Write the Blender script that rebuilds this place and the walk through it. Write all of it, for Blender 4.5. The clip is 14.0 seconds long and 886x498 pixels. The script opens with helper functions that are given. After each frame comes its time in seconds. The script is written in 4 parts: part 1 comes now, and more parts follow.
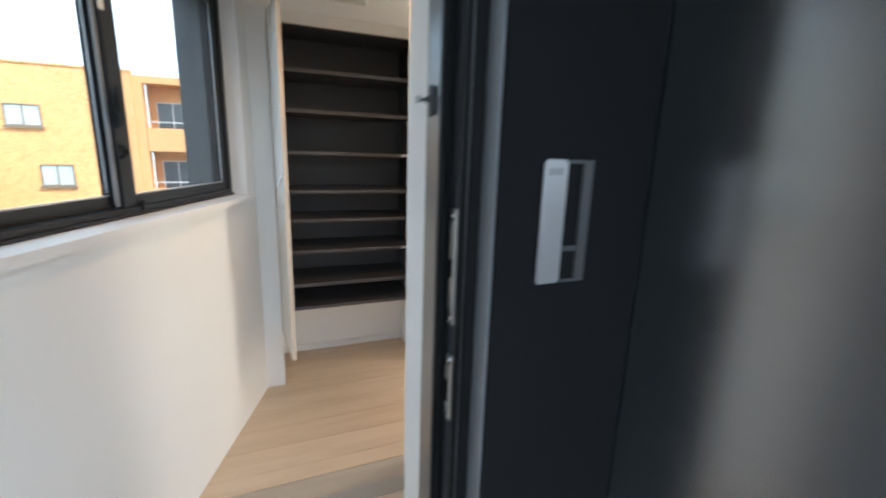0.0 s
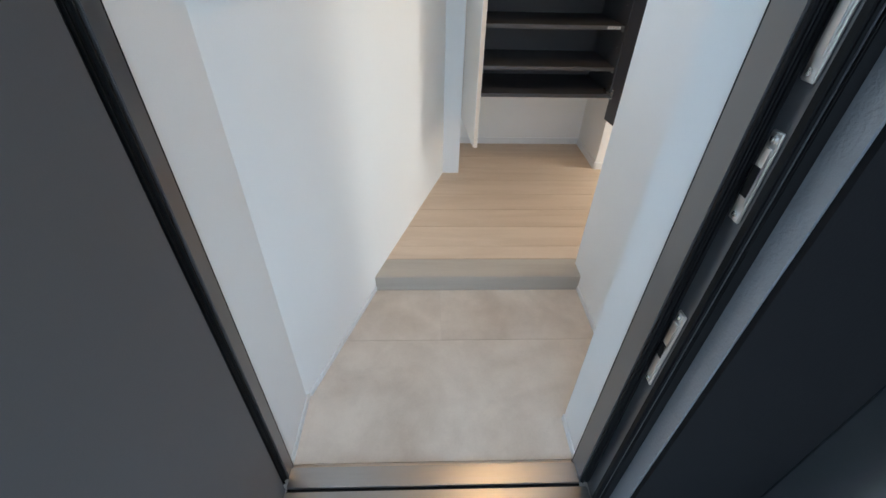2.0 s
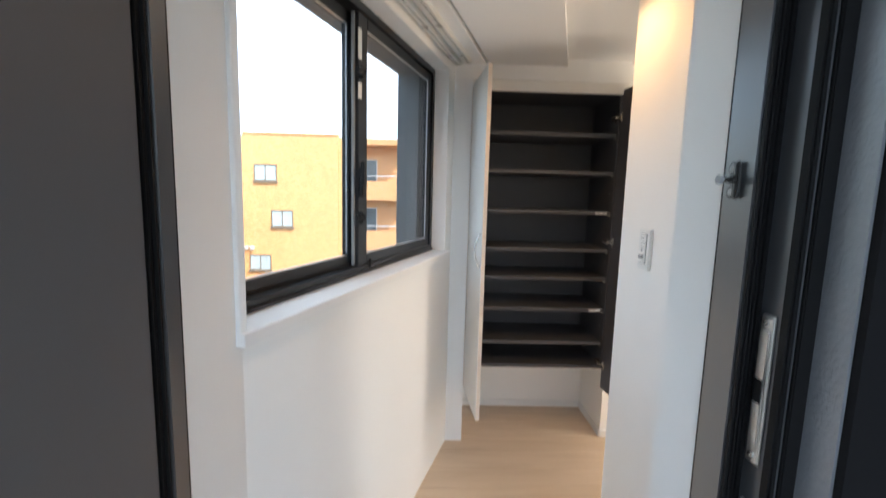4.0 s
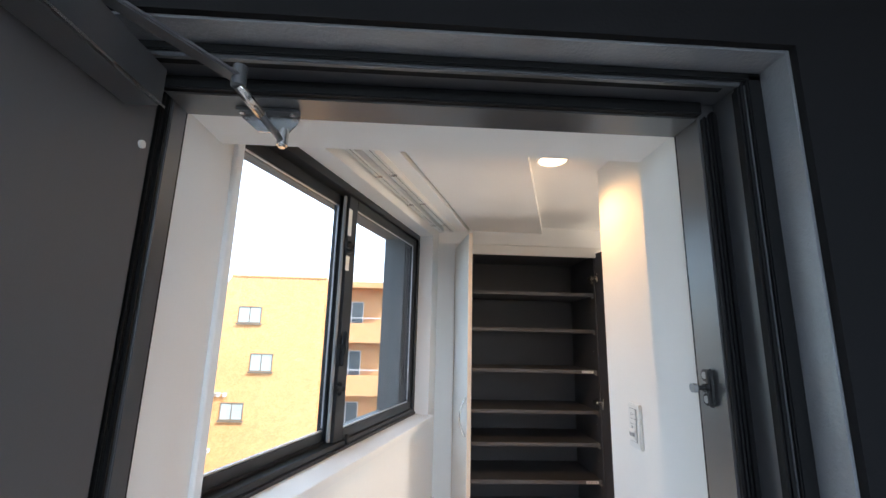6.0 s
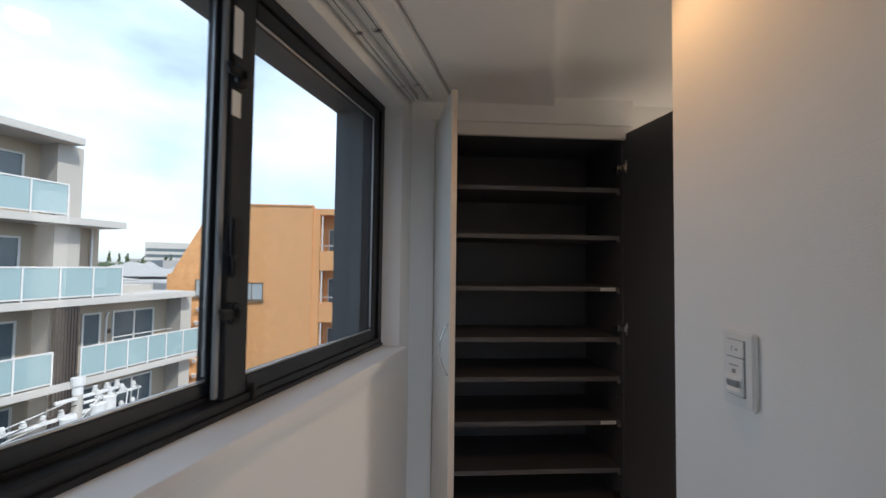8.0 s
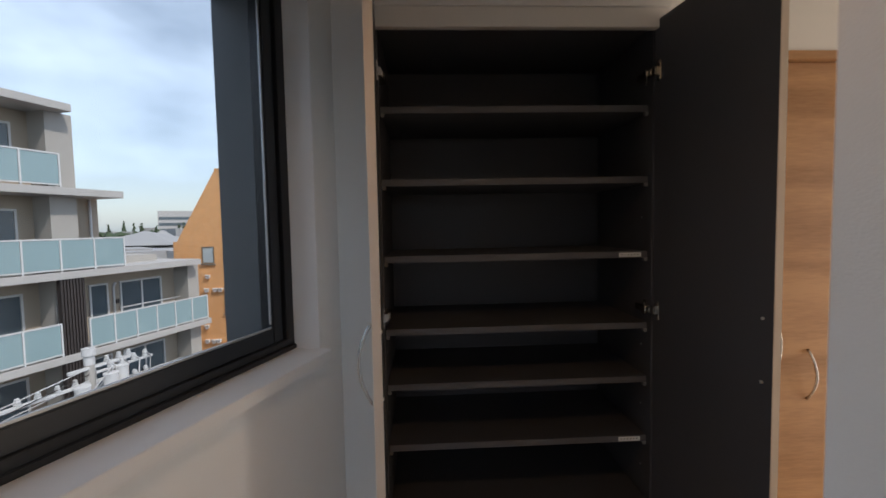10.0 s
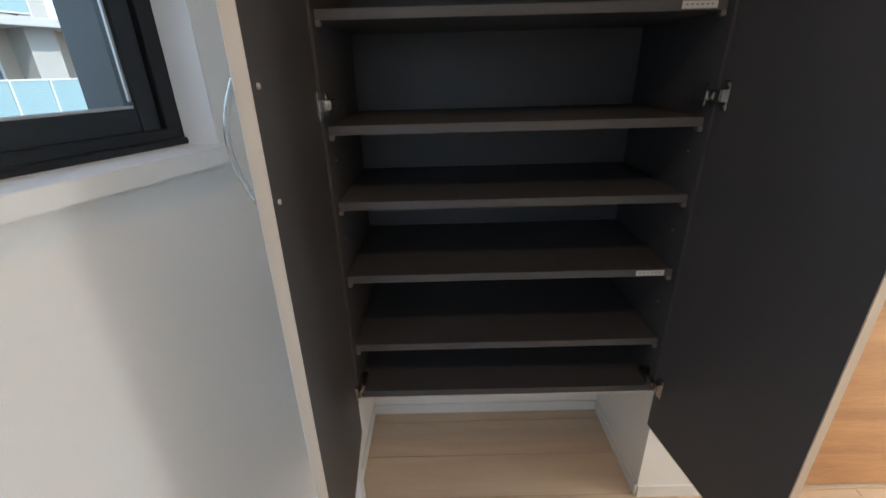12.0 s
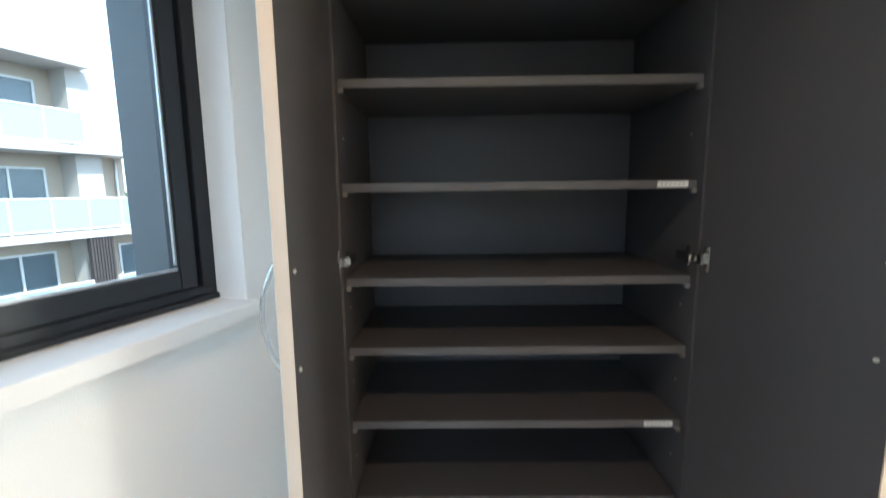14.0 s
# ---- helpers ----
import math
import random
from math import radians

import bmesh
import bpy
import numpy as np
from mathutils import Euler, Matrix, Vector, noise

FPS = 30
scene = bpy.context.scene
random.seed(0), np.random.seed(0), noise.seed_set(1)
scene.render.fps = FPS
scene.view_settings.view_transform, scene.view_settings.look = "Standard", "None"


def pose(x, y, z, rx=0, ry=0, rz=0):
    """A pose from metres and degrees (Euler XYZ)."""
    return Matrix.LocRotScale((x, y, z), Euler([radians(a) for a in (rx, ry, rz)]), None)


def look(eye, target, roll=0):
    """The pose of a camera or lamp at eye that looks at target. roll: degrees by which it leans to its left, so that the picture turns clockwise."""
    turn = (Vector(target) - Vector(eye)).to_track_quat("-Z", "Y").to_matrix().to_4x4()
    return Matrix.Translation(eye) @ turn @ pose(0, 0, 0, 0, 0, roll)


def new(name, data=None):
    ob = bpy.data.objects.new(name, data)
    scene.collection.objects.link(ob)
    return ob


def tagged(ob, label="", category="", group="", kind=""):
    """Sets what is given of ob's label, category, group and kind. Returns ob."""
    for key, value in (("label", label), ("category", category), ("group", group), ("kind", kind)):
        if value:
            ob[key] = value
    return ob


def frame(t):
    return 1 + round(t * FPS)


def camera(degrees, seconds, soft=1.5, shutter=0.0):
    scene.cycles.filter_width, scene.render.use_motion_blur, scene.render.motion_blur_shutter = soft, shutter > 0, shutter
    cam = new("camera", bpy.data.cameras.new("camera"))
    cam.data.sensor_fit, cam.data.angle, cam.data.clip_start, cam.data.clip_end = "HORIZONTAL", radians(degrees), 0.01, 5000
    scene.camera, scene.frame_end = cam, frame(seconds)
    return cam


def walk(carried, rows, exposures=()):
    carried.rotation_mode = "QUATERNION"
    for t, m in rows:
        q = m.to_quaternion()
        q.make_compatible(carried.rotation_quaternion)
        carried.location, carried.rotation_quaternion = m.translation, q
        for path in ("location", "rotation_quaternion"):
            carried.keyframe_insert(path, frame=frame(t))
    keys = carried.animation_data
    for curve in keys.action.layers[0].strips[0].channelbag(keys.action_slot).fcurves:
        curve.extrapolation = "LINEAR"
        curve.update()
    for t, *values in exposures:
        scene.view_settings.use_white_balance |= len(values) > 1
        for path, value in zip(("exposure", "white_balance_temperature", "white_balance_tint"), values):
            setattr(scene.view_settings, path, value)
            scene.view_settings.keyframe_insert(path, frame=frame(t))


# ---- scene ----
cam = camera(92.6, 14.0, soft=1.5, shutter=0.4)
PATH = [
    (0, (0.457, -0.588, 1.509), (1.204, 1.215, 1.074), 1.8),
    (0.3, (0.387, -0.517, 1.465), (0.963, 1.313, 0.899), 1.8),
    (0.5, (0.356, -0.486, 1.445), (0.817, 1.338, 0.766), 2.1),
    (1, (0.309, -0.427, 1.426), (0.552, 1.308, 0.462), 2.3),
    (1.5, (0.303, -0.409, 1.369), (0.421, 1.224, 0.22), 1.6),
    (2, (0.297, -0.411, 1.337), (0.368, 1.166, 0.108), 1.5),
    (2.5, (0.298, -0.411, 1.335), (0.356, 1.202, 0.154), 1.5),
    (3, (0.295, -0.419, 1.399), (0.348, 1.336, 0.441), 1.6),
    (3.5, (0.285, -0.432, 1.49), (0.333, 1.468, 0.869), 1.6),
    (4, (0.286, -0.457, 1.57), (0.336, 1.526, 1.323), 1.5),
    (4.2, (0.287, -0.462, 1.605), (0.341, 1.534, 1.493), 1.5),
    (6.3, (0.303, -0.473, 1.673), (0.4, 1.481, 2.086), 1.4),
    (6.5, (0.31, -0.45, 1.659), (0.406, 1.512, 2.034), 1.5),
    (7, (0.327, -0.298, 1.623), (0.441, 1.679, 1.903), 1.5),
    (7.5, (0.351, -0.082, 1.619), (0.5, 1.905, 1.79), 1.1),
    (8, (0.402, 0.185, 1.591), (0.544, 2.179, 1.67), 0.7),
    (8.2, (0.443, 0.268, 1.611), (0.566, 2.264, 1.644), -0.2),
    (10.3, (0.67, 0.847, 1.587), (0.757, 2.836, 1.404), -1.2),
    (10.5, (0.695, 0.922, 1.571), (0.781, 2.904, 1.316), -1.4),
    (11, (0.722, 1.035, 1.484), (0.78, 2.982, 1.031), -1.6),
    (11.5, (0.755, 1.075, 1.428), (0.771, 2.971, 0.789), -1.6),
    (12, (0.763, 1.081, 1.39), (0.756, 2.921, 0.606), -1.5),
    (12.5, (0.765, 1.087, 1.368), (0.73, 2.899, 0.523), -1.6),
    (13, (0.772, 1.087, 1.364), (0.727, 2.93, 0.59), -1.5),
    (13.5, (0.769, 1.075, 1.405), (0.729, 2.992, 0.837), -1.2),
    (14, (0.759, 1.045, 1.486), (0.738, 3.026, 1.212), -0.7),
]
EXPOSURES = [(0, 1.5, 6600, 7), (0.5, 1.16, 6150, 4), (1.0, 1.31, 6050, 4), (2.0, 1.5, 6000, 4), (2.6, 1.5, 6450, 7), (3.1, 1.58, 6740, 10), (4.2, 1.52, 6580, 9), (6.4, 1.66, 6400, 10), (7.0, 1.55, 6400, 10), (7.5, 1.04, 6470, 11), (8.0, 0.3, 6520, 11), (10.5, 0.0, 6750, 14), (11.0, 0.6, 6650, 14), (11.5, 0.86, 6320, 8), (12.5, 1.4, 6000, 4), (14.0, 1.98, 5850, 0)]
walk(cam, [(t, look(eye, target, roll)) for t, eye, target, roll in PATH], EXPOSURES)
SKY, SUN, HALL_W, DOWN_W = 0.15, 2.9, 7.8, 6.3

# ---- world, sun, large lights ----
world = bpy.data.worlds.new("world")
scene.world = world
world.use_nodes = True
wn = world.node_tree.nodes
sky = wn.new("ShaderNodeTexSky")
sky.sky_type = "NISHITA"
sky.sun_disc = False
sky.sun_elevation = radians(52)
sky.sun_rotation = radians(129)
sky.air_density, sky.dust_density, sky.ozone_density = 1.0, 1.2, 1.0
bg = wn["Background"]
bg.inputs["Strength"].default_value = SKY
# thin clouds over the sky
tc = wn.new("ShaderNodeTexCoord")
cl = wn.new("ShaderNodeTexNoise")
cl.inputs["Scale"].default_value = 1.7
cl.inputs["Detail"].default_value = 5
cl.inputs["Roughness"].default_value = 0.5
mp = wn.new("ShaderNodeMapping")
mp.inputs["Scale"].default_value = (1, 1, 2.2)
rampc = wn.new("ShaderNodeValToRGB")
rampc.color_ramp.elements[0].position, rampc.color_ramp.elements[1].position = 0.47, 0.80
mixc = wn.new("ShaderNodeMixRGB")
mixc.inputs[2].default_value = (9.6, 11.9, 14.6, 1)
wl = world.node_tree.links
wl.new(tc.outputs["Generated"], mp.inputs["Vector"])
wl.new(mp.outputs["Vector"], cl.inputs["Vector"])
wl.new(cl.outputs["Fac"], rampc.inputs["Fac"])
haze = wn.new("ShaderNodeMapRange")
haze.inputs["To Min"].default_value = 0.25
wl.new(rampc.outputs["Color"], haze.inputs["Value"])
wl.new(haze.outputs["Result"], mixc.inputs[0])
wl.new(sky.outputs["Color"], mixc.inputs[1])
wl.new(mixc.outputs["Color"], bg.inputs["Color"])


def lamp(name, kind, energy, colour, m, **values):
    data = bpy.data.lights.new(name, kind)
    data.energy, data.color = energy, colour
    if kind == "AREA":
        data.shape, data.size, data.size_y = "RECTANGLE", values["w"], values["h"]
    elif kind == "SPOT":
        data.spot_size, data.spot_blend, data.shadow_soft_size = values["cone"], 0.6, values["r"]
    else:
        data.angle = values["angle"]
    ob = new(name, data)
    ob.matrix_world = m
    return ob


lamp("sun_light", "SUN", SUN, (1.0, 0.95, 0.88), look((0, 0, 30), (-8.0, 6.5, 18.5)), angle=radians(0.6))

# ---- materials ----


def mat(name, colour, rough=0.6, metal=0.0, vary=0.06, scale=8.0, bump=0.0, bscale=200.0, spec=0.5, stretch=(1, 1, 1), random_piece=0.0, fine=0.03, rv=0.16):
    """A surface with two scales of colour variation, fine relief and an optional shift from piece to piece."""
    m = bpy.data.materials.new(name)
    m.use_nodes = True
    nt = m.node_tree
    n, l = nt.nodes, nt.links
    b = n["Principled BSDF"]
    b.inputs["Roughness"].default_value = rough
    b.inputs["Metallic"].default_value = metal
    b.inputs["Specular IOR Level"].default_value = spec
    t = n.new("ShaderNodeTexCoord")
    mpn = n.new("ShaderNodeMapping")
    mpn.inputs["Scale"].default_value = stretch
    l.new(t.outputs["Object"], mpn.inputs["Vector"])
    a = n.new("ShaderNodeTexNoise")
    a.inputs["Scale"].default_value = scale
    a.inputs["Detail"].default_value = 5
    f = n.new("ShaderNodeTexNoise")
    f.inputs["Scale"].default_value = bscale
    f.inputs["Detail"].default_value = 3
    l.new(mpn.outputs["Vector"], a.inputs["Vector"])
    l.new(mpn.outputs["Vector"], f.inputs["Vector"])
    ma = n.new("ShaderNodeMath")
    ma.operation = "MULTIPLY_ADD"
    ma.inputs[1].default_value, ma.inputs[2].default_value = 2 * vary, 1 - vary
    l.new(a.outputs["Fac"], ma.inputs[0])
    mf = n.new("ShaderNodeMath")
    mf.operation = "MULTIPLY_ADD"
    mf.inputs[1].default_value = 2 * fine
    l.new(f.outputs["Fac"], mf.inputs[0])
    l.new(ma.outputs[0], mf.inputs[2])
    out = mf.outputs[0]
    if random_piece:
        oi = n.new("ShaderNodeObjectInfo")
        mr = n.new("ShaderNodeMath")
        mr.operation = "MULTIPLY_ADD"
        mr.inputs[1].default_value = random_piece
        l.new(oi.outputs["Random"], mr.inputs[0])
        l.new(out, mr.inputs[2])
        sb = n.new("ShaderNodeMath")
        sb.operation = "SUBTRACT"
        sb.inputs[1].default_value = random_piece / 2
        l.new(mr.outputs[0], sb.inputs[0])
        out = sb.outputs[0]
    mx = n.new("ShaderNodeVectorMath")
    mx.operation = "SCALE"
    mx.inputs[0].default_value = colour
    l.new(out, mx.inputs["Scale"])
    l.new(mx.outputs["Vector"], b.inputs["Base Color"])
    rr = n.new("ShaderNodeMath")
    rr.operation = "MULTIPLY_ADD"
    rr.inputs[1].default_value, rr.inputs[2].default_value = rv, rough - rv / 2
    l.new(a.outputs["Fac"], rr.inputs[0])
    l.new(rr.outputs[0], b.inputs["Roughness"])
    if bump:
        bp = n.new("ShaderNodeBump")
        bp.inputs["Strength"].default_value = bump
        bp.inputs["Distance"].default_value = 0.002
        l.new(f.outputs["Fac"], bp.inputs["Height"])
        l.new(bp.outputs["Normal"], b.inputs["Normal"])
    return m


def wood(name, dark, light, rough=0.45, axis=0, ring=9.0, stretch=14.0, random_piece=0.08, contrast=(0.3, 0.75)):
    """Grain drawn out along one axis, with a shift of tone and pattern from piece to piece."""
    m = bpy.data.materials.new(name)
    m.use_nodes = True
    n, l = m.node_tree.nodes, m.node_tree.links
    b = n["Principled BSDF"]
    b.inputs["Roughness"].default_value = rough
    t = n.new("ShaderNodeTexCoord")
    oi = n.new("ShaderNodeObjectInfo")
    sh = n.new("ShaderNodeVectorMath")
    sh.operation = "MULTIPLY_ADD"
    sh.inputs[1].default_value = (7.3, 3.1, 5.7)
    l.new(oi.outputs["Random"], sh.inputs[0])
    l.new(t.outputs["Object"], sh.inputs[2])
    mpn = n.new("ShaderNodeMapping")
    s = [stretch] * 3
    s[axis] = 1.0
    mpn.inputs["Scale"].default_value = s
    l.new(sh.outputs["Vector"], mpn.inputs["Vector"])
    a = n.new("ShaderNodeTexNoise")
    a.inputs["Scale"].default_value, a.inputs["Detail"].default_value, a.inputs["Distortion"].default_value = ring / 4, 6, 0.6
    f = n.new("ShaderNodeTexNoise")
    f.inputs["Scale"].default_value, f.inputs["Detail"].default_value = ring * 5, 4
    l.new(mpn.outputs["Vector"], a.inputs["Vector"])
    l.new(mpn.outputs["Vector"], f.inputs["Vector"])
    mm = n.new("ShaderNodeMath")
    mm.operation = "MULTIPLY_ADD"
    mm.inputs[1].default_value = 0.35
    l.new(f.outputs["Fac"], mm.inputs[0])
    l.new(a.outputs["Fac"], mm.inputs[2])
    mr = n.new("ShaderNodeMath")
    mr.operation = "MULTIPLY_ADD"
    mr.inputs[1].default_value = random_piece * 2
    l.new(oi.outputs["Random"], mr.inputs[0])
    l.new(mm.outputs[0], mr.inputs[2])
    r = n.new("ShaderNodeValToRGB")
    e = r.color_ramp.elements
    e[0].position, e[0].color = contrast[0] + 0.17, (*dark, 1)
    e[1].position, e[1].color = contrast[1] + 0.17, (*light, 1)
    l.new(mr.outputs[0], r.inputs["Fac"])
    l.new(r.outputs["Color"], b.inputs["Base Color"])
    bp = n.new("ShaderNodeBump")
    bp.inputs["Strength"].default_value, bp.inputs["Distance"].default_value = 0.15, 0.001
    l.new(f.outputs["Fac"], bp.inputs["Height"])
    l.new(bp.outputs["Normal"], b.inputs["Normal"])
    return m


def glass(name, colour=(1, 1, 1), rough=0.0, ior=1.45):
    m = bpy.data.materials.new(name)
    m.use_nodes = True
    n, l = m.node_tree.nodes, m.node_tree.links
    tr = n.new("ShaderNodeBsdfTransparent")
    tr.inputs["Color"].default_value = (*colour, 1)
    gl = n.new("ShaderNodeBsdfGlossy")
    gl.inputs["Roughness"].default_value = rough
    fr = n.new("ShaderNodeLayerWeight")
    fr.inputs["Blend"].default_value = 0.5
    pw = n.new("ShaderNodeMath")
    pw.operation = "POWER"
    pw.inputs[1].default_value = 4.0
    l.new(fr.outputs["Facing"], pw.inputs[0])
    sc = n.new("ShaderNodeMath")
    sc.operation = "MULTIPLY_ADD"
    sc.inputs[1].default_value, sc.inputs[2].default_value = 0.5, 0.014
    l.new(pw.outputs[0], sc.inputs[0])
    mx = n.new("ShaderNodeMixShader")
    l.new(sc.outputs[0], mx.inputs["Fac"])
    l.new(tr.outputs["BSDF"], mx.inputs[1])
    l.new(gl.outputs["BSDF"], mx.inputs[2])
    l.new(mx.outputs["Shader"], n["Material Output"].inputs["Surface"])
    return m


def glow(name, colour, strength):
    m = bpy.data.materials.new(name)
    m.use_nodes = True
    n, l = m.node_tree.nodes, m.node_tree.links
    e = n.new("ShaderNodeEmission")
    e.inputs["Color"].default_value, e.inputs["Strength"].default_value = (*colour, 1), strength
    l.new(e.outputs["Emission"], n["Material Output"].inputs["Surface"])
    return m


PAPER = mat("wallpaper", (0.85, 0.835, 0.805), 0.85, vary=0.025, scale=3, bump=0.3, bscale=420, spec=0.2, fine=0.02)
CEIL = mat("ceiling_paper", (0.85, 0.84, 0.82), 0.9, vary=0.02, scale=3, bump=0.2, bscale=380, spec=0.2, fine=0.02)
TRIM = mat("white_trim", (0.82, 0.81, 0.79), 0.5, vary=0.015, scale=5, fine=0.01)
BLACK_LAM = mat("dark_laminate", (0.084, 0.083, 0.090), 0.5, vary=0.10, scale=4, bump=0.05, bscale=300, spec=0.45)
EDGE_LAM = mat("dark_edge_band", (0.105, 0.102, 0.105), 0.5, vary=0.06, scale=6)
DOOR_WHITE = mat("white_door_laminate", (0.78, 0.75, 0.70), 0.4, vary=0.02, scale=5)
DOOR_EDGE = mat("cream_edge_band", (0.72, 0.61, 0.50), 0.45, vary=0.03, scale=9)
STEEL_DARK = mat("dark_painted_steel", (0.056, 0.058, 0.063), 0.30, vary=0.08, scale=5, bump=0.06, bscale=260, spec=1.0, rv=0.05)
LEAF_DARK = mat("dark_film_on_steel", (0.086, 0.085, 0.088), 0.5, vary=0.05, scale=4, bump=0.05, bscale=300)
# near black: rubber seals, and the shade put into joints and grooves
RUBBER = mat("black_rubber_and_gap_shade", (0.006, 0.006, 0.0065), 0.6, vary=0.05, spec=0.18)
STRIKE = mat("bright_strike_steel", (0.78, 0.76, 0.73), 0.36, metal=1.0, vary=0.03, scale=12, rv=0.05)
CHROME = mat("satin_metal", (0.62, 0.60, 0.58), 0.25, metal=1.0, vary=0.05, scale=30)
STAINLESS = mat("stainless_sill", (0.50, 0.49, 0.48), 0.32, metal=1.0, vary=0.08, scale=12, stretch=(1, 8, 1), fine=0.05)
NICKEL = mat("nickel_hinge", (0.56, 0.53, 0.48), 0.18, metal=1.0, vary=0.1, scale=60)
STUCCO = mat("textured_dark_wall", (0.19, 0.20, 0.215), 0.42, vary=0.15, scale=30, bump=1.0, bscale=150, spec=0.8)
WALL_DARK = mat("dark_outer_wall", (0.0115, 0.0112, 0.012), 0.7, vary=0.08, scale=5, bump=0.15, bscale=180, spec=0.08)
PANEL_GREY = mat("grey_steel_panel", (0.022, 0.028, 0.032), 0.25, vary=0.05, scale=3, bump=0.02, bscale=120, spec=1.0, rv=0.03)
SASH = mat("charcoal_aluminium", (0.014, 0.017, 0.021), 0.40, vary=0.06, scale=10)
STRIP = mat("grey_weather_strip", (0.28, 0.29, 0.30), 0.45, vary=0.05)
RAIL_GREY = mat("white_rail_metal_inside", (0.70, 0.69, 0.66), 0.4, vary=0.05)
PANEL_GREY.node_tree.nodes["Principled BSDF"].inputs["Coat Weight"].default_value = 1.0
PANEL_GREY.node_tree.nodes["Principled BSDF"].inputs["Coat IOR"].default_value = 3.6
PANEL_GREY.node_tree.nodes["Principled BSDF"].inputs["Coat Roughness"].default_value = 0.25
for m, w in ((STEEL_DARK, 0.32), (STUCCO, 0.5)):
    m.node_tree.nodes["Principled BSDF"].inputs["Coat Weight"].default_value = w
    m.node_tree.nodes["Principled BSDF"].inputs["Coat IOR"].default_value = 2.0
    m.node_tree.nodes["Principled BSDF"].inputs["Coat Roughness"].default_value = 0.28
ALU = mat("black_aluminium", (0.007, 0.008, 0.010), 0.34, vary=0.06, scale=10)
ALU_GREY = mat("pale_aluminium", (0.55, 0.56, 0.57), 0.4, metal=0.6, vary=0.05)
EXT_GREY = mat("grey_outside_paint", (0.16, 0.172, 0.178), 0.6, vary=0.06, scale=6, bump=0.1, bscale=120)
FLOOR_WOOD = wood("pale_oak_floor", (0.61, 0.455, 0.315), (0.71, 0.555, 0.41), 0.42, axis=0, ring=7, stretch=9)
KAMACHI = wood("greyed_oak_step", (0.42, 0.36, 0.29), (0.50, 0.435, 0.355), 0.5, axis=0, ring=7, stretch=9)
DOOR_WOOD = wood("oak_grain_door", (0.29, 0.130, 0.050), (0.55, 0.305, 0.145), 0.42, axis=0, ring=4.5, stretch=9, contrast=(0.25, 0.7))
def stone(name, dark, light):
    """Smooth stone with soft clouds, finer mottling and a faint grain."""
    m = mat(name, light, 0.36, bump=0.10, bscale=90)
    n, l = m.node_tree.nodes, m.node_tree.links
    t = n.new("ShaderNodeTexCoord")
    oi = n.new("ShaderNodeObjectInfo")
    ad = n.new("ShaderNodeVectorMath")
    ad.operation = "ADD"
    l.new(t.outputs["Object"], ad.inputs[0])
    l.new(oi.outputs["Random"], ad.inputs[1])
    total = None
    for scale, weight, warp in ((3.2, 0.74, 0.5), (19.0, 0.16, 0.5), (140.0, 0.10, 0.0)):
        no = n.new("ShaderNodeTexNoise")
        no.inputs["Scale"].default_value, no.inputs["Detail"].default_value, no.inputs["Distortion"].default_value = scale, 5, warp
        l.new(ad.outputs["Vector"], no.inputs["Vector"])
        ma = n.new("ShaderNodeMath")
        ma.operation = "MULTIPLY_ADD"
        ma.inputs[1].default_value = weight
        l.new(no.outputs["Fac"], ma.inputs[0])
        if total is None:
            ma.inputs[2].default_value = 0.0
        else:
            l.new(total, ma.inputs[2])
        total = ma.outputs[0]
    r = n.new("ShaderNodeValToRGB")
    e = r.color_ramp.elements
    e[0].position, e[0].color = 0.36, (*dark, 1)
    e[1].position, e[1].color = 0.62, (*light, 1)
    l.new(total, r.inputs["Fac"])
    l.new(r.outputs["Color"], n["Principled BSDF"].inputs["Base Color"])
    return m


TILE = stone("beige_stone_tile", (0.62, 0.505, 0.395), (0.81, 0.70, 0.58))
GROUT = mat("grout", (0.64, 0.55, 0.45), 0.8)
PLANK_GAP = mat("shadowed_plank_gap", (0.22, 0.14, 0.08), 0.8)
SCREW = mat("dull_bright_screw", (0.80, 0.79, 0.77), 0.55, metal=0.6, vary=0.05)
PLASTIC = mat("white_plastic", (0.78, 0.78, 0.76), 0.35, vary=0.01, fine=0.005)
GREY_PLASTIC = mat("grey_plastic", (0.30, 0.30, 0.30), 0.4, vary=0.02)
SUPPORT = mat("dull_support_plastic", (0.20, 0.195, 0.19), 0.5, vary=0.03)
SMOKE = mat("smoked_plastic", (0.03, 0.03, 0.03), 0.15, vary=0.02)
STICKER = mat("paper_label", (0.72, 0.72, 0.70), 0.6, vary=0.03, scale=60)
INK = mat("label_ink", (0.12, 0.12, 0.12), 0.6)
PLATE = mat("silver_name_plate", (0.55, 0.55, 0.57), 0.33, metal=0.85, vary=0.03)
PLATE_RIM = mat("dull_plate_rim", (0.10, 0.10, 0.105), 0.4, metal=0.5, vary=0.03)
SLAB_IN = mat("pale_unseen_gallery_render", (0.62, 0.63, 0.64), 0.8, vary=0.05, scale=3)
GLASS = glass("window_glass", (0.97, 0.985, 0.98))
GLASS_TINT = glass("faintly_tinted_glass", (0.87, 0.885, 0.89))
LAMP_GLOW = glow("downlight_glow", (1.0, 0.70, 0.40), 1.8)

# ---- mesh helpers ----


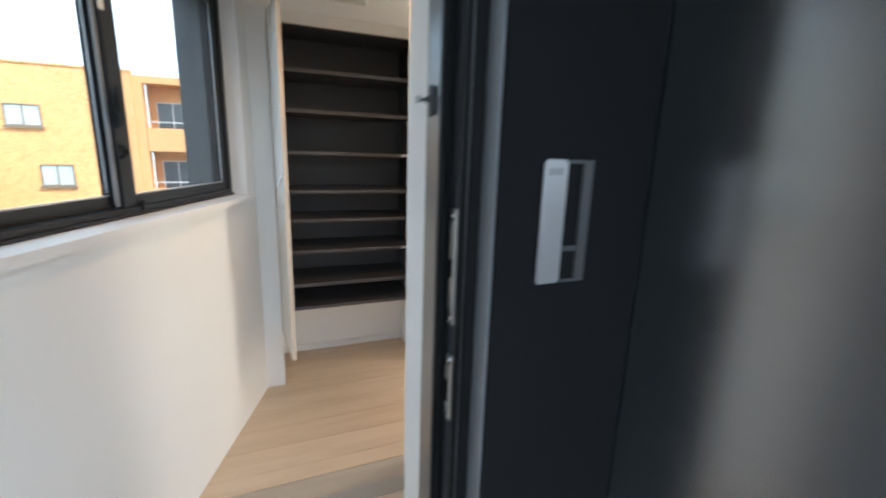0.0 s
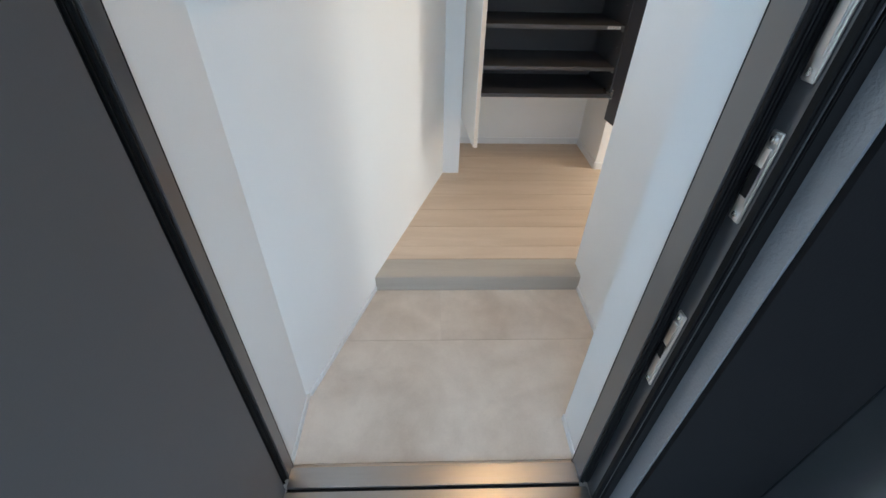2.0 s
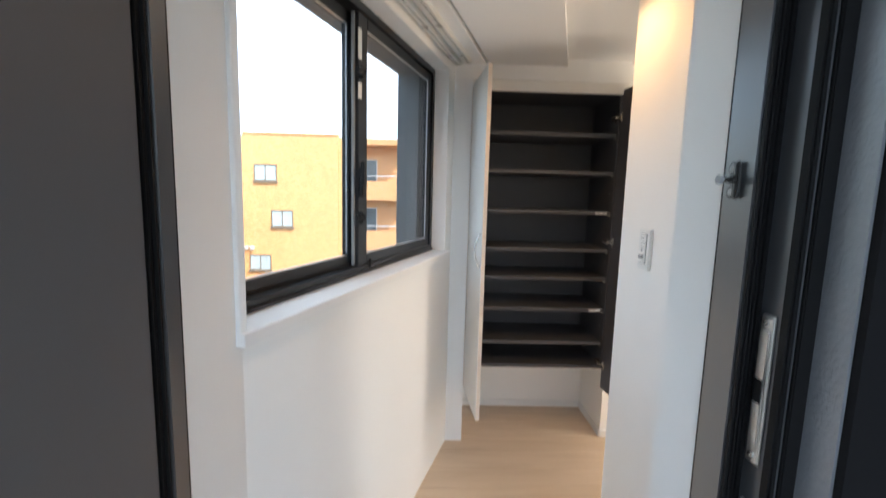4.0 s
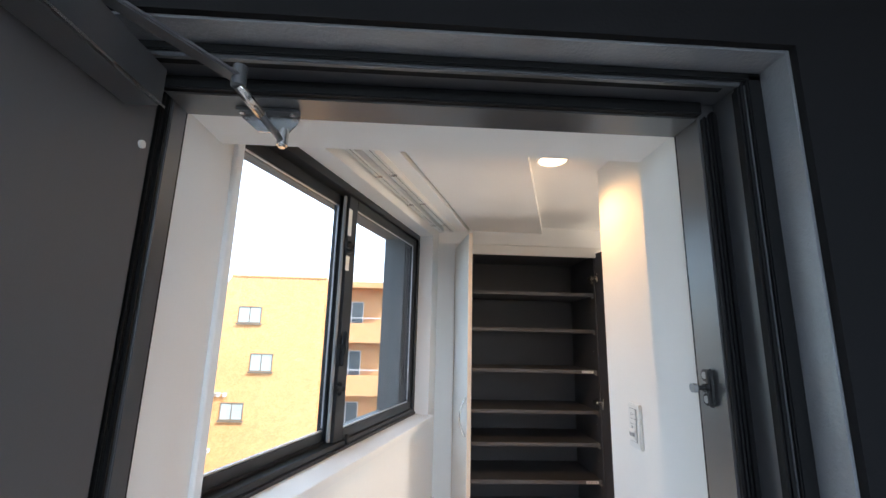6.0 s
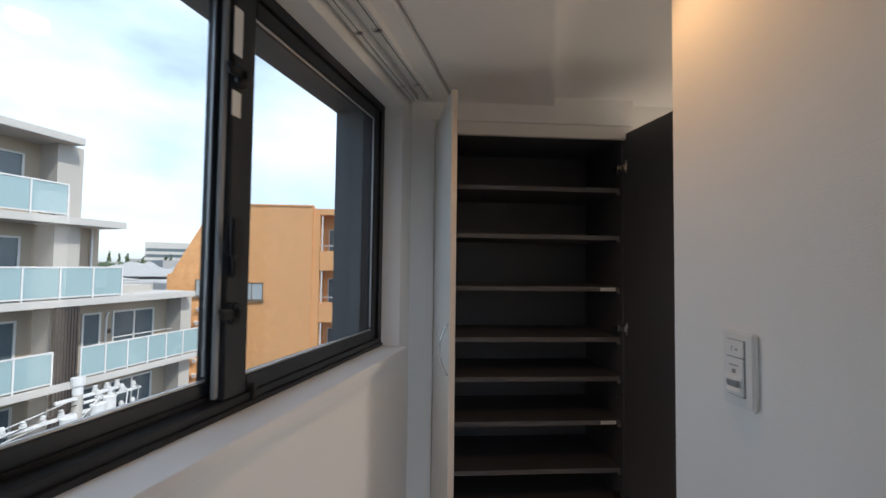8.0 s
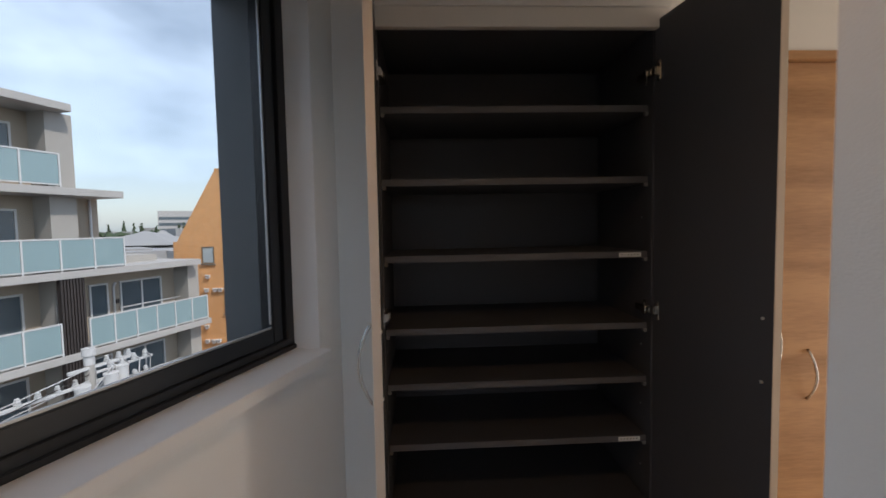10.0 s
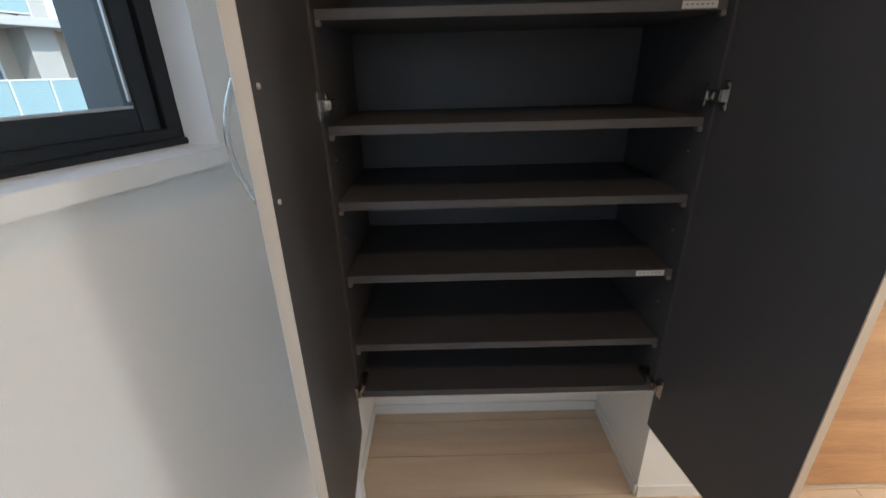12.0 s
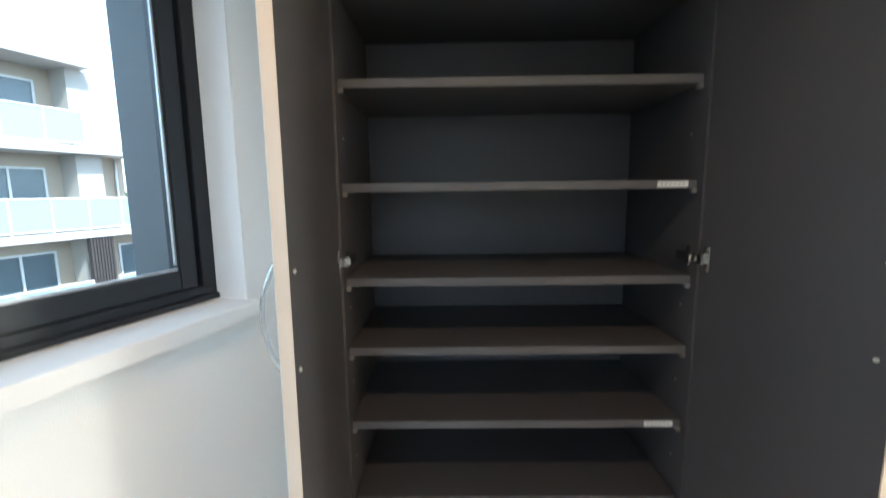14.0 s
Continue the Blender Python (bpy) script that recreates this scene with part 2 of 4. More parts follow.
def box_in(bm, a, b, bevel=0.0):
    """Adds a box from corner a to corner b."""
    made = bmesh.ops.create_cube(bm, size=1.0, matrix=Matrix.Translation([(p + q) / 2 for p, q in zip(a, b)]) @ Matrix.Diagonal([max(abs(q - p), 1e-4) for p, q in zip(a, b)] + [1]))
    if bevel:
        edges = {e for v in made["verts"] for e in v.link_edges}
        bmesh.ops.bevel(bm, geom=list(edges), offset=bevel, segments=2, affect="EDGES", clamp_overlap=True)
    return bm


def box(a, b, bevel=0.0):
    return box_in(bmesh.new(), a, b, bevel)


def boxes(rows, bevel=0.0):
    bm = bmesh.new()
    for a, b in rows:
        part_bm = box(a, b, bevel)
        me = bpy.data.meshes.new("tmp")
        part_bm.to_mesh(me)
        part_bm.free()
        bm.from_mesh(me)
        bpy.data.meshes.remove(me)
    return bm


def prism(points, z0, z1, bevel=0.0):
    """A floor-plan polygon raised from z0 to z1."""
    bm = bmesh.new()
    low = [bm.verts.new((x, y, z0)) for x, y in points]
    high = [bm.verts.new((x, y, z1)) for x, y in points]
    bm.faces.new(list(reversed(low)))
    bm.faces.new(high)
    for i in range(len(points)):
        j = (i + 1) % len(points)
        bm.faces.new((low[i], low[j], high[j], high[i]))
    bmesh.ops.recalc_face_normals(bm, faces=bm.faces)
    if bevel:
        bmesh.ops.bevel(bm, geom=list(bm.edges), offset=bevel, segments=2, affect="EDGES", clamp_overlap=True)
    return bm


def disc(bm, centre, axis, r, length, seg=20):
    """Adds a cylinder whose axis runs along the vector axis, starting at centre."""
    q = Vector(axis).normalized().to_track_quat("Z", "Y").to_matrix().to_4x4()
    bmesh.ops.create_cone(bm, cap_ends=True, segments=seg, radius1=r, radius2=r, depth=length, matrix=Matrix.Translation(Vector(centre) + Vector(axis).normalized() * length / 2) @ q)
    return bm


def tube(points, r, seg=10):
    """A round bar through the points."""
    bm = bmesh.new()
    pts = [Vector(p) for p in points]
    rings, last, q = [], None, None
    for i, p in enumerate(pts):
        d = (pts[min(i + 1, len(pts) - 1)] - pts[max(i - 1, 0)]).normalized()
        q = last.rotation_difference(d) @ q if last else d.to_track_quat("Z", "Y")
        last = d
        rings.append([bm.verts.new(p + q @ Vector((r * math.cos(2 * math.pi * k / seg), r * math.sin(2 * math.pi * k / seg), 0))) for k in range(seg)])
    for a, b in zip(rings, rings[1:]):
        for k in range(seg):
            bm.faces.new((a[k], a[(k + 1) % seg], b[(k + 1) % seg], b[k]))
    bm.faces.new(list(reversed(rings[0])))
    bm.faces.new(rings[-1])
    bmesh.ops.recalc_face_normals(bm, faces=bm.faces)
    for f in bm.faces:
        f.smooth = len(f.verts) == 4
    return bm


def mesh_of(name, bm, material):
    me = bpy.data.meshes.new(name)
    bm.to_mesh(me)
    bm.free()
    me.materials.append(material)
    return me


def part(name, bm, material, parent=None, label=""):
    """One mesh object under a thing or under a part."""
    ob = new(name, mesh_of(name, bm, material))
    if parent:
        ob.parent = parent
    if label:
        ob["label"] = label
    return ob


def thing(name, label, category, group="", kind="", m=None):
    ob = new(name)
    ob.empty_display_size = 0.1
    tagged(ob, label, category, group, kind)
    if m is not None:
        ob.matrix_world = m
    return ob


def structure(name, bm, material, label="", m=None):
    ob = part(name, bm, material)
    if m is not None:
        ob.matrix_world = m
    return tagged(ob, label or name.replace("_", " "), name.split("_")[0], kind="structure")


# ---- the plan ----
TH = radians(18.4)
WALL = pose(-0.118, 0.457, 0, 0, 0, 71.6)  # along the window wall: x along it, y outwards, z up


def wall_x(y):
    """The window wall's inner face at the depth y."""
    return -0.118 + (y - 0.457) * math.tan(TH)


HALL = 0.08  # raised hall floor
LOW, HIGH = 2.300, 2.338  # ceilings
RX = 0.985  # inner face of the passage's right wall
RY = 1.092  # where that wall ends
JL, JR, JT = -0.117, 0.749, 2.04  # door frame, clear opening
SILL_Z, HEAD_Z, U0, U1 = 1.272, 2.24, -0.018, 1.497  # window opening

# window wall: white inner leaf, grey outer leaf
for nm, y0, y1, material, grow in (("wall_window", 0.0, 0.16, PAPER, 0.0), ("wall_window_outside", 0.161, 0.285, EXT_GREY, 0.02)):
    a, b, c, d = U0 - 0.025, U0 + grow, U1 - grow, (1.64 if y0 == 0 else 2.3)
    z0, z1 = SILL_Z - 0.012 + grow, HEAD_Z - grow
    structure(nm, boxes([((a - 0.0, y0, -0.3), (d, y1, z0)), ((a, y0, z1), (d, y1, 2.6)), ((a, y0, z0), (b, y1, z1)), ((c, y0, z0), (d, y1, z1))]), material, "white papered wall with a wide window opening" if y0 == 0 else "grey painted outside face of the wall", WALL)

# entry wall, white inside with the opening's lining
structure("wall_entry_left", prism([(-0.75, 0.10), (JL - 0.03, 0.10), (JL - 0.03, 0.222), (-0.123, 0.222), (-0.123, 0.456), (-0.60, 0.456)], -0.3, 2.6), PAPER, "white papered end of the entry wall")
structure("wall_entry_right", prism([(0.78, 0.10), (1.45, 0.10), (1.45, 0.36), (0.757, 0.36), (0.757, 0.222), (0.78, 0.222)], -0.3, 2.6), PAPER, "white papered return beside the entrance")
structure("wall_entry_head", boxes([((-0.123, 0.222, 2.052), (0.757, 0.36, 2.6)), ((JL - 0.03, 0.10, 2.085), (0.78, 0.222, 2.6))]), PAPER, "white lintel over the entrance")
# the passage's right wall
structure("wall_passage", box((RX, 0.36, -0.3), (RX + 0.13, RY, 2.6)), PAPER, "white papered wall beside the step")
structure("wall_hall_near", box((RX + 0.13, RY - 0.13, -0.3), (3.1, RY, 2.6)), PAPER, "white papered wall of the hall")
# the wall round and above the shoe cabinet
structure("wall_back", boxes([((0.44, 2.435, -0.3), (1.50, 2.56, 2.6)), ((wall_x(1.983) - 0.05, 1.985, 2.222), (1.372, 2.434, 2.6)), ((1.372, 2.045, -0.3), (1.66, 2.434, 2.6)), ((1.66, 2.045, 2.12), (3.1, 2.2, 2.6)), ((2.47, 2.045, -0.3), (3.1, 2.2, 2.119))]), PAPER, "white papered end wall round the shoe cabinet")
structure("wall_cabinet_side", box((0.38, 1.985, -0.3), (0.455, 2.434, 2.221)), PAPER, "white papered pier beside the shoe cabinet")
structure("wall_filler", prism([(wall_x(1.983) - 0.06, 1.983), (0.489, 1.983), (0.489, 2.03), (wall_x(1.983) - 0.06, 2.03)], HALL, 2.221), TRIM, "white filler panel between wall and cabinet")
# hall end with a daylit opening
structure("wall_hall_end", boxes([((3.1, 0.9, -0.3), (3.22, 1.28, 2.6)), ((3.1, 1.80, -0.3), (3.22, 2.4, 2.6)), ((3.1, 1.28, 2.1), (3.22, 1.80, 2.6)), ((3.1, 1.28, -0.3), (3.22, 1.80, 0.12))]), PAPER, "white wall with a tall narrow window")
lamp("hall_daylight", "AREA", HALL_W, (1.0, 0.88, 0.72), look((3.16, 1.54, 1.15), (0, 1.48, 1.0)), w=0.5, h=1.9)

# ceilings: a lower bulkhead along the window, a higher strip along the right wall


def slant(off, y):
    return wall_x(y) + off


structure("ceiling_low", prism([(slant(0.197, 0.361), 0.361), (slant(0.625, 0.361), 0.361), (slant(0.625, 2.0), 2.0), (slant(0.197, 2.0), 2.0)], LOW, 2.5), CEIL, "white lower ceiling along the window")
structure("ceiling_high", prism([(slant(0.62, 0.361), 0.361), (3.1, 0.361), (3.1, 2.3), (slant(0.62, 2.3), 2.3)], HIGH, 2.5), CEIL, "white ceiling")
structure("ceiling_groove", prism([(slant(0.174, 0.361), 0.361), (slant(0.199, 0.361), 0.361), (slant(0.199, 2.0), 2.0), (slant(0.174, 2.0), 2.0)], LOW + 0.022, 2.5), CEIL, "shadow groove in the white ceiling")
structure("ceiling_strip", prism([(slant(-0.1, 0.361), 0.361), (slant(0.176, 0.361), 0.361), (slant(0.176, 1.984), 1.984), (slant(-0.1, 1.984), 1.984)], LOW - 0.004, 2.5), CEIL, "white ceiling strip beside the window")

# floors
floor_low = structure("floor_genkan", boxes([((-0.6, 0.223, -0.25), (1.0, 1.05, -0.006)), ((JL + 0.001, 0.207, -0.25), (JR - 0.001, 0.2225, -0.006))]), GROUT, "beige stone tiles on the entrance floor")
floor_hall = structure("floor", prism([(-0.25, 1.127), (3.1, 1.127), (3.1, 2.44), (-0.25, 2.44)], -0.25, HALL - 0.012), PLANK_GAP, "pale oak plank floor of the raised hall")
structure("floor_step", box((-0.2, 1.0, -0.02), (3.1, 1.1265, HALL), 0.003), KAMACHI, "grey-brown wooden edge of the raised floor")

# skirtings
sk = 0.045
structure("baseboard_window_low", box((0.004, -0.005, 0.0), (0.571, 0.003, 0.026), 0.0015), TRIM, "low white skirting", WALL)
structure("baseboard_passage", box((RX - 0.005, 0.362, 0.0), (RX + 0.002, 0.998, 0.026), 0.0015), TRIM, "low white skirting")
structure("baseboard_lining", boxes([((-0.125, 0.224, 0.0), (-0.118, 0.455, 0.026)), ((0.752, 0.224, 0.0), (0.759, 0.362, 0.026))]), TRIM, "low white skirting of the door lining")
structure("baseboard_niche", boxes([((0.454, 2.427, HALL), (1.373, 2.437, HALL + sk)), ((1.3655, 2.046, HALL), (1.3735, 2.427, HALL + sk)), ((0.4545, 2.036, HALL), (0.462, 2.427, HALL + sk)), ((1.3735, 2.038, HALL), (1.66, 2.046, HALL + sk))]), TRIM, "low white skirting under the cabinet")

# ---- the entrance: frame, leaf, outer wall ----
FY = (0.222, 0.153, 0.118, 0.090, 0.032)
door_frame = thing("door_frame", "dark grey steel frame of the open entrance door", "door frame", kind="structure")


def jamb(side, x):
    s = 1 if side == "r" else -1
    y1 = FY[1] if s > 0 else 0.179
    bm = boxes([((x, y1, 0.0), (x + s * 0.034, FY[0] - 0.004, 2.14)), ((x + s * 0.028, FY[3] + 0.008, 0.0), (x + s * 0.06, y1, 2.14))], 0.0015)
    j = part("jamb", bm, STEEL_DARK, door_frame)
    # black strip stands in for the shade of the joint
    part("shadow_joint", box((x + s * 0.001, FY[0] - 0.0045, 0.0), (x + s * 0.03, FY[0] - 0.0005, 2.10)), RUBBER, j)
    if s > 0:
        part("gasket", boxes([((x + 0.001, y1 - 0.013, 0.02), (x + 0.011, y1 + 0.001, JT)), ((x + 0.0145, y1 - 0.011, 0.02), (x + 0.0282, y1 + 0.001, JT + 0.01))], 0.004), RUBBER, j)
        part("outer_seal", boxes([((x + 0.021, FY[3] - 0.004, 0.0), (x + 0.06, FY[3] + 0.0085, 2.14)), ((x + 0.024, FY[3] + 0.004, 0.02), (x + 0.0295, FY[3] + 0.017, JT + 0.02))], 0.003), RUBBER, j)
        part("seal_lip", box((x + 0.029, FY[3] - 0.0055, 0.015), (x + 0.0305, FY[3] - 0.0035, JT + 0.02)), STEEL_DARK, j)
    else:
        part("gasket", boxes([((x - 0.026, 0.151, 0.02), (x - 0.004, 0.163, JT)), ((x - 0.026, 0.164, 0.02), (x - 0.0015, 0.1788, JT + 0.01))], 0.005), RUBBER, j)
        part("outer_seal", box((x - 0.06, FY[3] - 0.004, 0.0), (x - 0.022, FY[3] + 0.0085, 2.14), 0.003), RUBBER, j)


jamb("l", JL)
jamb("r", JR)
part("head", boxes([((JL, FY[1], JT), (JR, FY[0] - 0.001, JT + 0.10)), ((JL - 0.03, FY[3], JT + 0.026), (JR + 0.03, FY[1], JT + 0.10)), ((JL - 0.03, FY[3] - 0.004, JT + 0.020), (JR + 0.03, FY[3] + 0.006, JT + 0.10))], 0.0015), STEEL_DARK, door_frame)
part("head_gasket", boxes([((JL, FY[1] - 0.013, JT + 0.002), (JR, FY[1] + 0.001, JT + 0.024)), ((JL - 0.01, FY[3] + 0.008, JT + 0.0245), (JR + 0.01, FY[2] - 0.004, JT + 0.0275))], 0.002), RUBBER, door_frame)
part("sealant", boxes([((JR + 0.032, 0.080, 0.015), (JR + 0.0545, 0.0858, JT + 0.036)), ((JL - 0.077, 0.080, 0.015), (JL - 0.032, 0.0858, JT + 0.036)), ((JL - 0.077, 0.080, JT + 0.0255), (JR + 0.0545, 0.0858, JT + 0.0395))], 0.002), RUBBER, door_frame, "black sealant joint")
part("sill", boxes([((JL, 0.147, -0.05), (JR, 0.206, 0.018)), ((JL - 0.02, 0.03, -0.05), (JR + 0.02, 0.137, 0.014))], 0.002), STAINLESS, door_frame, "brushed stainless steel threshold")
# black filling painted for the shade between the two threshold plates
part("sill_gap_shade", box((JL, 0.136, -0.05), (JR, 0.148, 0.008)), RUBBER, door_frame)


def strike(z0, z1, big):
    """A lock's strike plate on the frame with a black patch for its recess and two screws."""
    ob = part("strike_plate", boxes([((JR + 0.0225, 0.1135, z0), (JR + 0.0285, 0.1375, z1)), ((JR + 0.0195, 0.1155, z0 + 0.03), (JR + 0.0235, 0.1345, z1 - 0.022))], 0.002), STRIKE, door_frame, "shiny steel strike plate")
    zc = (z0 + z1) / 2
    # black patch painted for the shade in the bolt's recess
    part("pocket_shade", box((JR + 0.0183, 0.118, zc - (0.018 if big else 0.028)), (JR + 0.0205, 0.133, zc + (0.018 if big else 0.02))), RUBBER, ob)
    for z in (z0 + 0.012, z1 - 0.012):
        bm = disc(bmesh.new(), (JR + 0.0235, 0.126, z), (-1, 0, 0), 0.005, 0.003, 14)
        box_in(bm, (JR + 0.0195, 0.1255, z - 0.004), (JR + 0.0212, 0.1265, z + 0.004))
        part("screw", bm, CHROME, ob)


strike(1.185, 1.412, True)
strike(0.975, 1.120, False)
strike(0.555, 0.765, True)
# security bolt on the frame
guard = thing("door_guard_pin", "small blackened steel guard pin screwed to the door frame", "door guard")
base = boxes([((JR - 0.010, 0.1765, 1.578), (JR - 0.0002, 0.1865, 1.634))], 0.003)
for z in (1.588, 1.624):
    disc(base, (JR - 0.0002, 0.192, z), (-1, 0, 0), 0.0095, 0.005, 20)
part("base", base, SMOKE, guard)
pin = disc(bmesh.new(), (JR - 0.009, 0.182, 1.606), (-1, 0, 0), 0.0038, 0.020, 14)
disc(pin, (JR - 0.009, 0.182, 1.606), (-1, 0, 0), 0.0065, 0.006, 14)
part("shank", pin, SMOKE, guard)
pin = disc(bmesh.new(), (JR - 0.028, 0.182, 1.606), (-1, 0, 0), 0.0068, 0.006, 18)
part("pin_head", pin, GREY_PLASTIC, guard)
for z in (1.588, 1.624):
    bm = disc(bmesh.new(), (JR - 0.0048, 0.193, z), (-1, 0, 0), 0.0055, 0.0015, 14)
    part("screw", bm, GREY_PLASTIC, guard)

# the open leaf
leaf = thing("entrance_door", "dark grey steel entrance door standing wide open", "door")
LX = -0.1195
part("slab", box((LX - 0.04, -0.735, 0.012), (LX, 0.146, 2.052), 0.002), LEAF_DARK, leaf)
closer = part("closer_body", boxes([((LX - 0.001, -0.21, 1.975), (LX + 0.05, 0.082, 2.034))], 0.004), STEEL_DARK, leaf, "black door closer")
part("rim", box((LX + 0.0505, -0.21, 1.974), (LX + 0.052, 0.084, 1.9775)), CHROME, closer)
part("knob", disc(bmesh.new(), (LX, 0.124, 1.938), (1, 0, 0), 0.006, 0.004, 16), PLASTIC, leaf, "small white cap")
def bar_between(p, q, w, h):
    """A flat bar of width w and thickness h from p to q, with softened edges."""
    p, q = Vector(p), Vector(q)
    d = q - p
    m = Matrix.Translation((p + q) / 2) @ d.to_track_quat("X", "Z").to_matrix().to_4x4()
    bm = box((-d.length / 2, -w / 2, -h / 2), (d.length / 2, w / 2, h / 2), 0.002)
    bm.transform(m)
    return bm


part("closer_arm", bar_between((LX + 0.030, -0.060, 2.046), (0.036, 0.076, 2.018), 0.024, 0.007), STEEL_DARK, leaf)
jn = bmesh.new()
disc(jn, (0.034, 0.070, 2.006), (0, 0, 1), 0.010, 0.030)
part("elbow", jn, STEEL_DARK, leaf)
part("closer_rod", tube([(0.033, 0.068, 2.008), (0.045, 0.126, 1.996)], 0.0075, 14), CHROME, leaf, "polished steel closer rod")
part("closer_rod", tube([(0.045, 0.126, 1.996), (0.058, 0.186, 1.983)], 0.0055, 14), STEEL_DARK, leaf)
br = boxes([((-0.022, 0.182, JT - 0.006), (0.082, 0.203, JT - 0.0005))], 0.002)
part("bracket", br, STEEL_DARK, leaf)
bp = bmesh.new()
shape = ((-0.022, 2.034), (0.082, 2.034), (0.078, 2.022), (0.064, 2.004), (0.014, 2.004))
lo = [bp.verts.new((x, 0.200, z)) for x, z in shape]
hi = [bp.verts.new((x, 0.203, z)) for x, z in shape]
bp.faces.new(lo)
bp.faces.new(list(reversed(hi)))
for k in range(5):
    bp.faces.new((lo[k], hi[k], hi[(k + 1) % 5], lo[(k + 1) % 5]))
bmesh.ops.recalc_face_normals(bp, faces=bp.faces)
part("bracket_plate", bp, CHROME, leaf, "bright hanging bracket plate")
kb = bmesh.new()
disc(kb, (0.059, 0.190, 1.976), (0, 0, 1), 0.009, 0.028, 18)
disc(kb, (0.059, 0.190, 1.972), (0, 0, 1), 0.006, 0.006, 18)
part("bracket_pivot", kb, CHROME, leaf)
for sx in (-0.012, 0.024, 0.070):
    part("screw", disc(bmesh.new(), (sx, 0.192, JT - 0.006), (0, 0, -1), 0.005, 0.003, 12), CHROME, leaf)

# outer wall of the gallery, with the textured return round the door
RVL, RVR, RVT = -0.195, 0.804, 2.080
structure("wall_gallery_return", boxes([((RVR, 0.034, -0.3), (RVR + 0.05, 0.0895, RVT)), ((RVL - 0.05, 0.034, -0.3), (RVL, 0.0895, RVT)), ((RVL - 0.05, 0.034, RVT), (RVR + 0.05, 0.0895, RVT + 0.05))]), STUCCO, "roughly plastered dark grey return round the door")
structure("wall_gallery", boxes([((RVR + 0.004, 0.022, -0.3), (1.13, 0.0335, 2.6)), ((-1.8, 0.022, -0.3), (RVL - 0.004, 0.0335, 2.6)), ((RVL - 0.004, 0.022, RVT + 0.004), (RVR + 0.004, 0.0335, 2.6))], 0.0), WALL_DARK, "near-black painted wall beside the entrance")
structure("wall_gallery_core", boxes([((1.131, 0.036, -0.3), (1.45, 0.099, 2.6)), ((-1.8, 0.036, -0.3), (RVL - 0.052, 0.099, 2.6)), ((RVL - 0.05, 0.0905, RVT + 0.052), (RVR + 0.05, 0.099, 2.6))]), WALL_DARK, "dark wall core")
structure("wall_gallery_side", boxes([((1.135, -1.195, -0.3), (1.26, 0.035, 2.6))]), PANEL_GREY, "dark grey steel-clad wall of the gallery")
# end, floor, ceiling and parapet are unseen, added to shape the door's daylight
structure("wall_gallery_end", box((-1.9, -1.195, -0.3), (-1.8, 0.1, 1.1)), SLAB_IN, "unseen pale low parapet at the gallery's open end, added to shape the light")
structure("floor_gallery", box((-1.795, -1.195, -0.25), (1.13, 0.03, -0.004)), mat("unseen_gallery_floor", (0.55, 0.55, 0.54), 0.7, vary=0.1), "unseen grey gallery floor, added to bounce light")
structure("ceiling_gallery", box((-1.9, -1.25, 2.45), (1.26, 0.1, 2.6)), mat("unseen_gallery_ceiling", (0.72, 0.72, 0.72), 0.8), "unseen pale gallery ceiling, added to bounce light")
structure("wall_parapet", box((-1.9, -1.3, -0.3), (1.26, -1.2, 0.45)), SLAB_IN, "unseen pale parapet of the open gallery, added low to let in light")

plate = thing("name_plate", "silver name plate with two black slots on the wall", "name plate")
part("face", box((0.887, 0.012, 1.288), (0.936, 0.0225, 1.507), 0.004), PLATE, plate)
part("frame", boxes([((0.936, 0.014, 1.288), (0.990, 0.0225, 1.294)), ((0.936, 0.014, 1.501), (0.990, 0.0225, 1.507)), ((0.968, 0.014, 1.294), (0.990, 0.0225, 1.501)), ((0.936, 0.014, 1.346), (0.968, 0.0225, 1.355))], 0.001), PLATE_RIM, plate)
part("slot", boxes([((0.936, 0.018, 1.294), (0.968, 0.0215, 1.346)), ((0.936, 0.018, 1.355), (0.968, 0.0215, 1.501))]), RUBBER, plate, "black slots")
for i in range(3):
    part("mark", box((0.895 + i * 0.010, 0.0115, 1.481), (0.902 + i * 0.010, 0.0124, 1.493)), GREY_PLASTIC, plate)

# ---- the window ----
window = thing("window_1", "black aluminium two-pane sliding window", "window", kind="structure", m=WALL)
f0, f1 = 0.078, 0.158
part("window_frame", boxes([((U0, f0, SILL_Z), (U1, f1, SILL_Z + 0.030)), ((U0, f0, HEAD_Z - 0.034), (U1, f1, HEAD_Z)), ((U0, f0, SILL_Z + 0.030), (U0 + 0.032, f1, HEAD_Z - 0.034)), ((U1 - 0.034, f0, SILL_Z + 0.030), (U1, f1, HEAD_Z - 0.034)), ((U0 + 0.032, f0 + 0.036, SILL_Z + 0.03), (U1 - 0.034, f0 + 0.040, SILL_Z + 0.040)), ((U0, f0 - 0.008, SILL_Z), (U1, f0 + 0.004, SILL_Z + 0.012))], 0.0015), ALU, window)


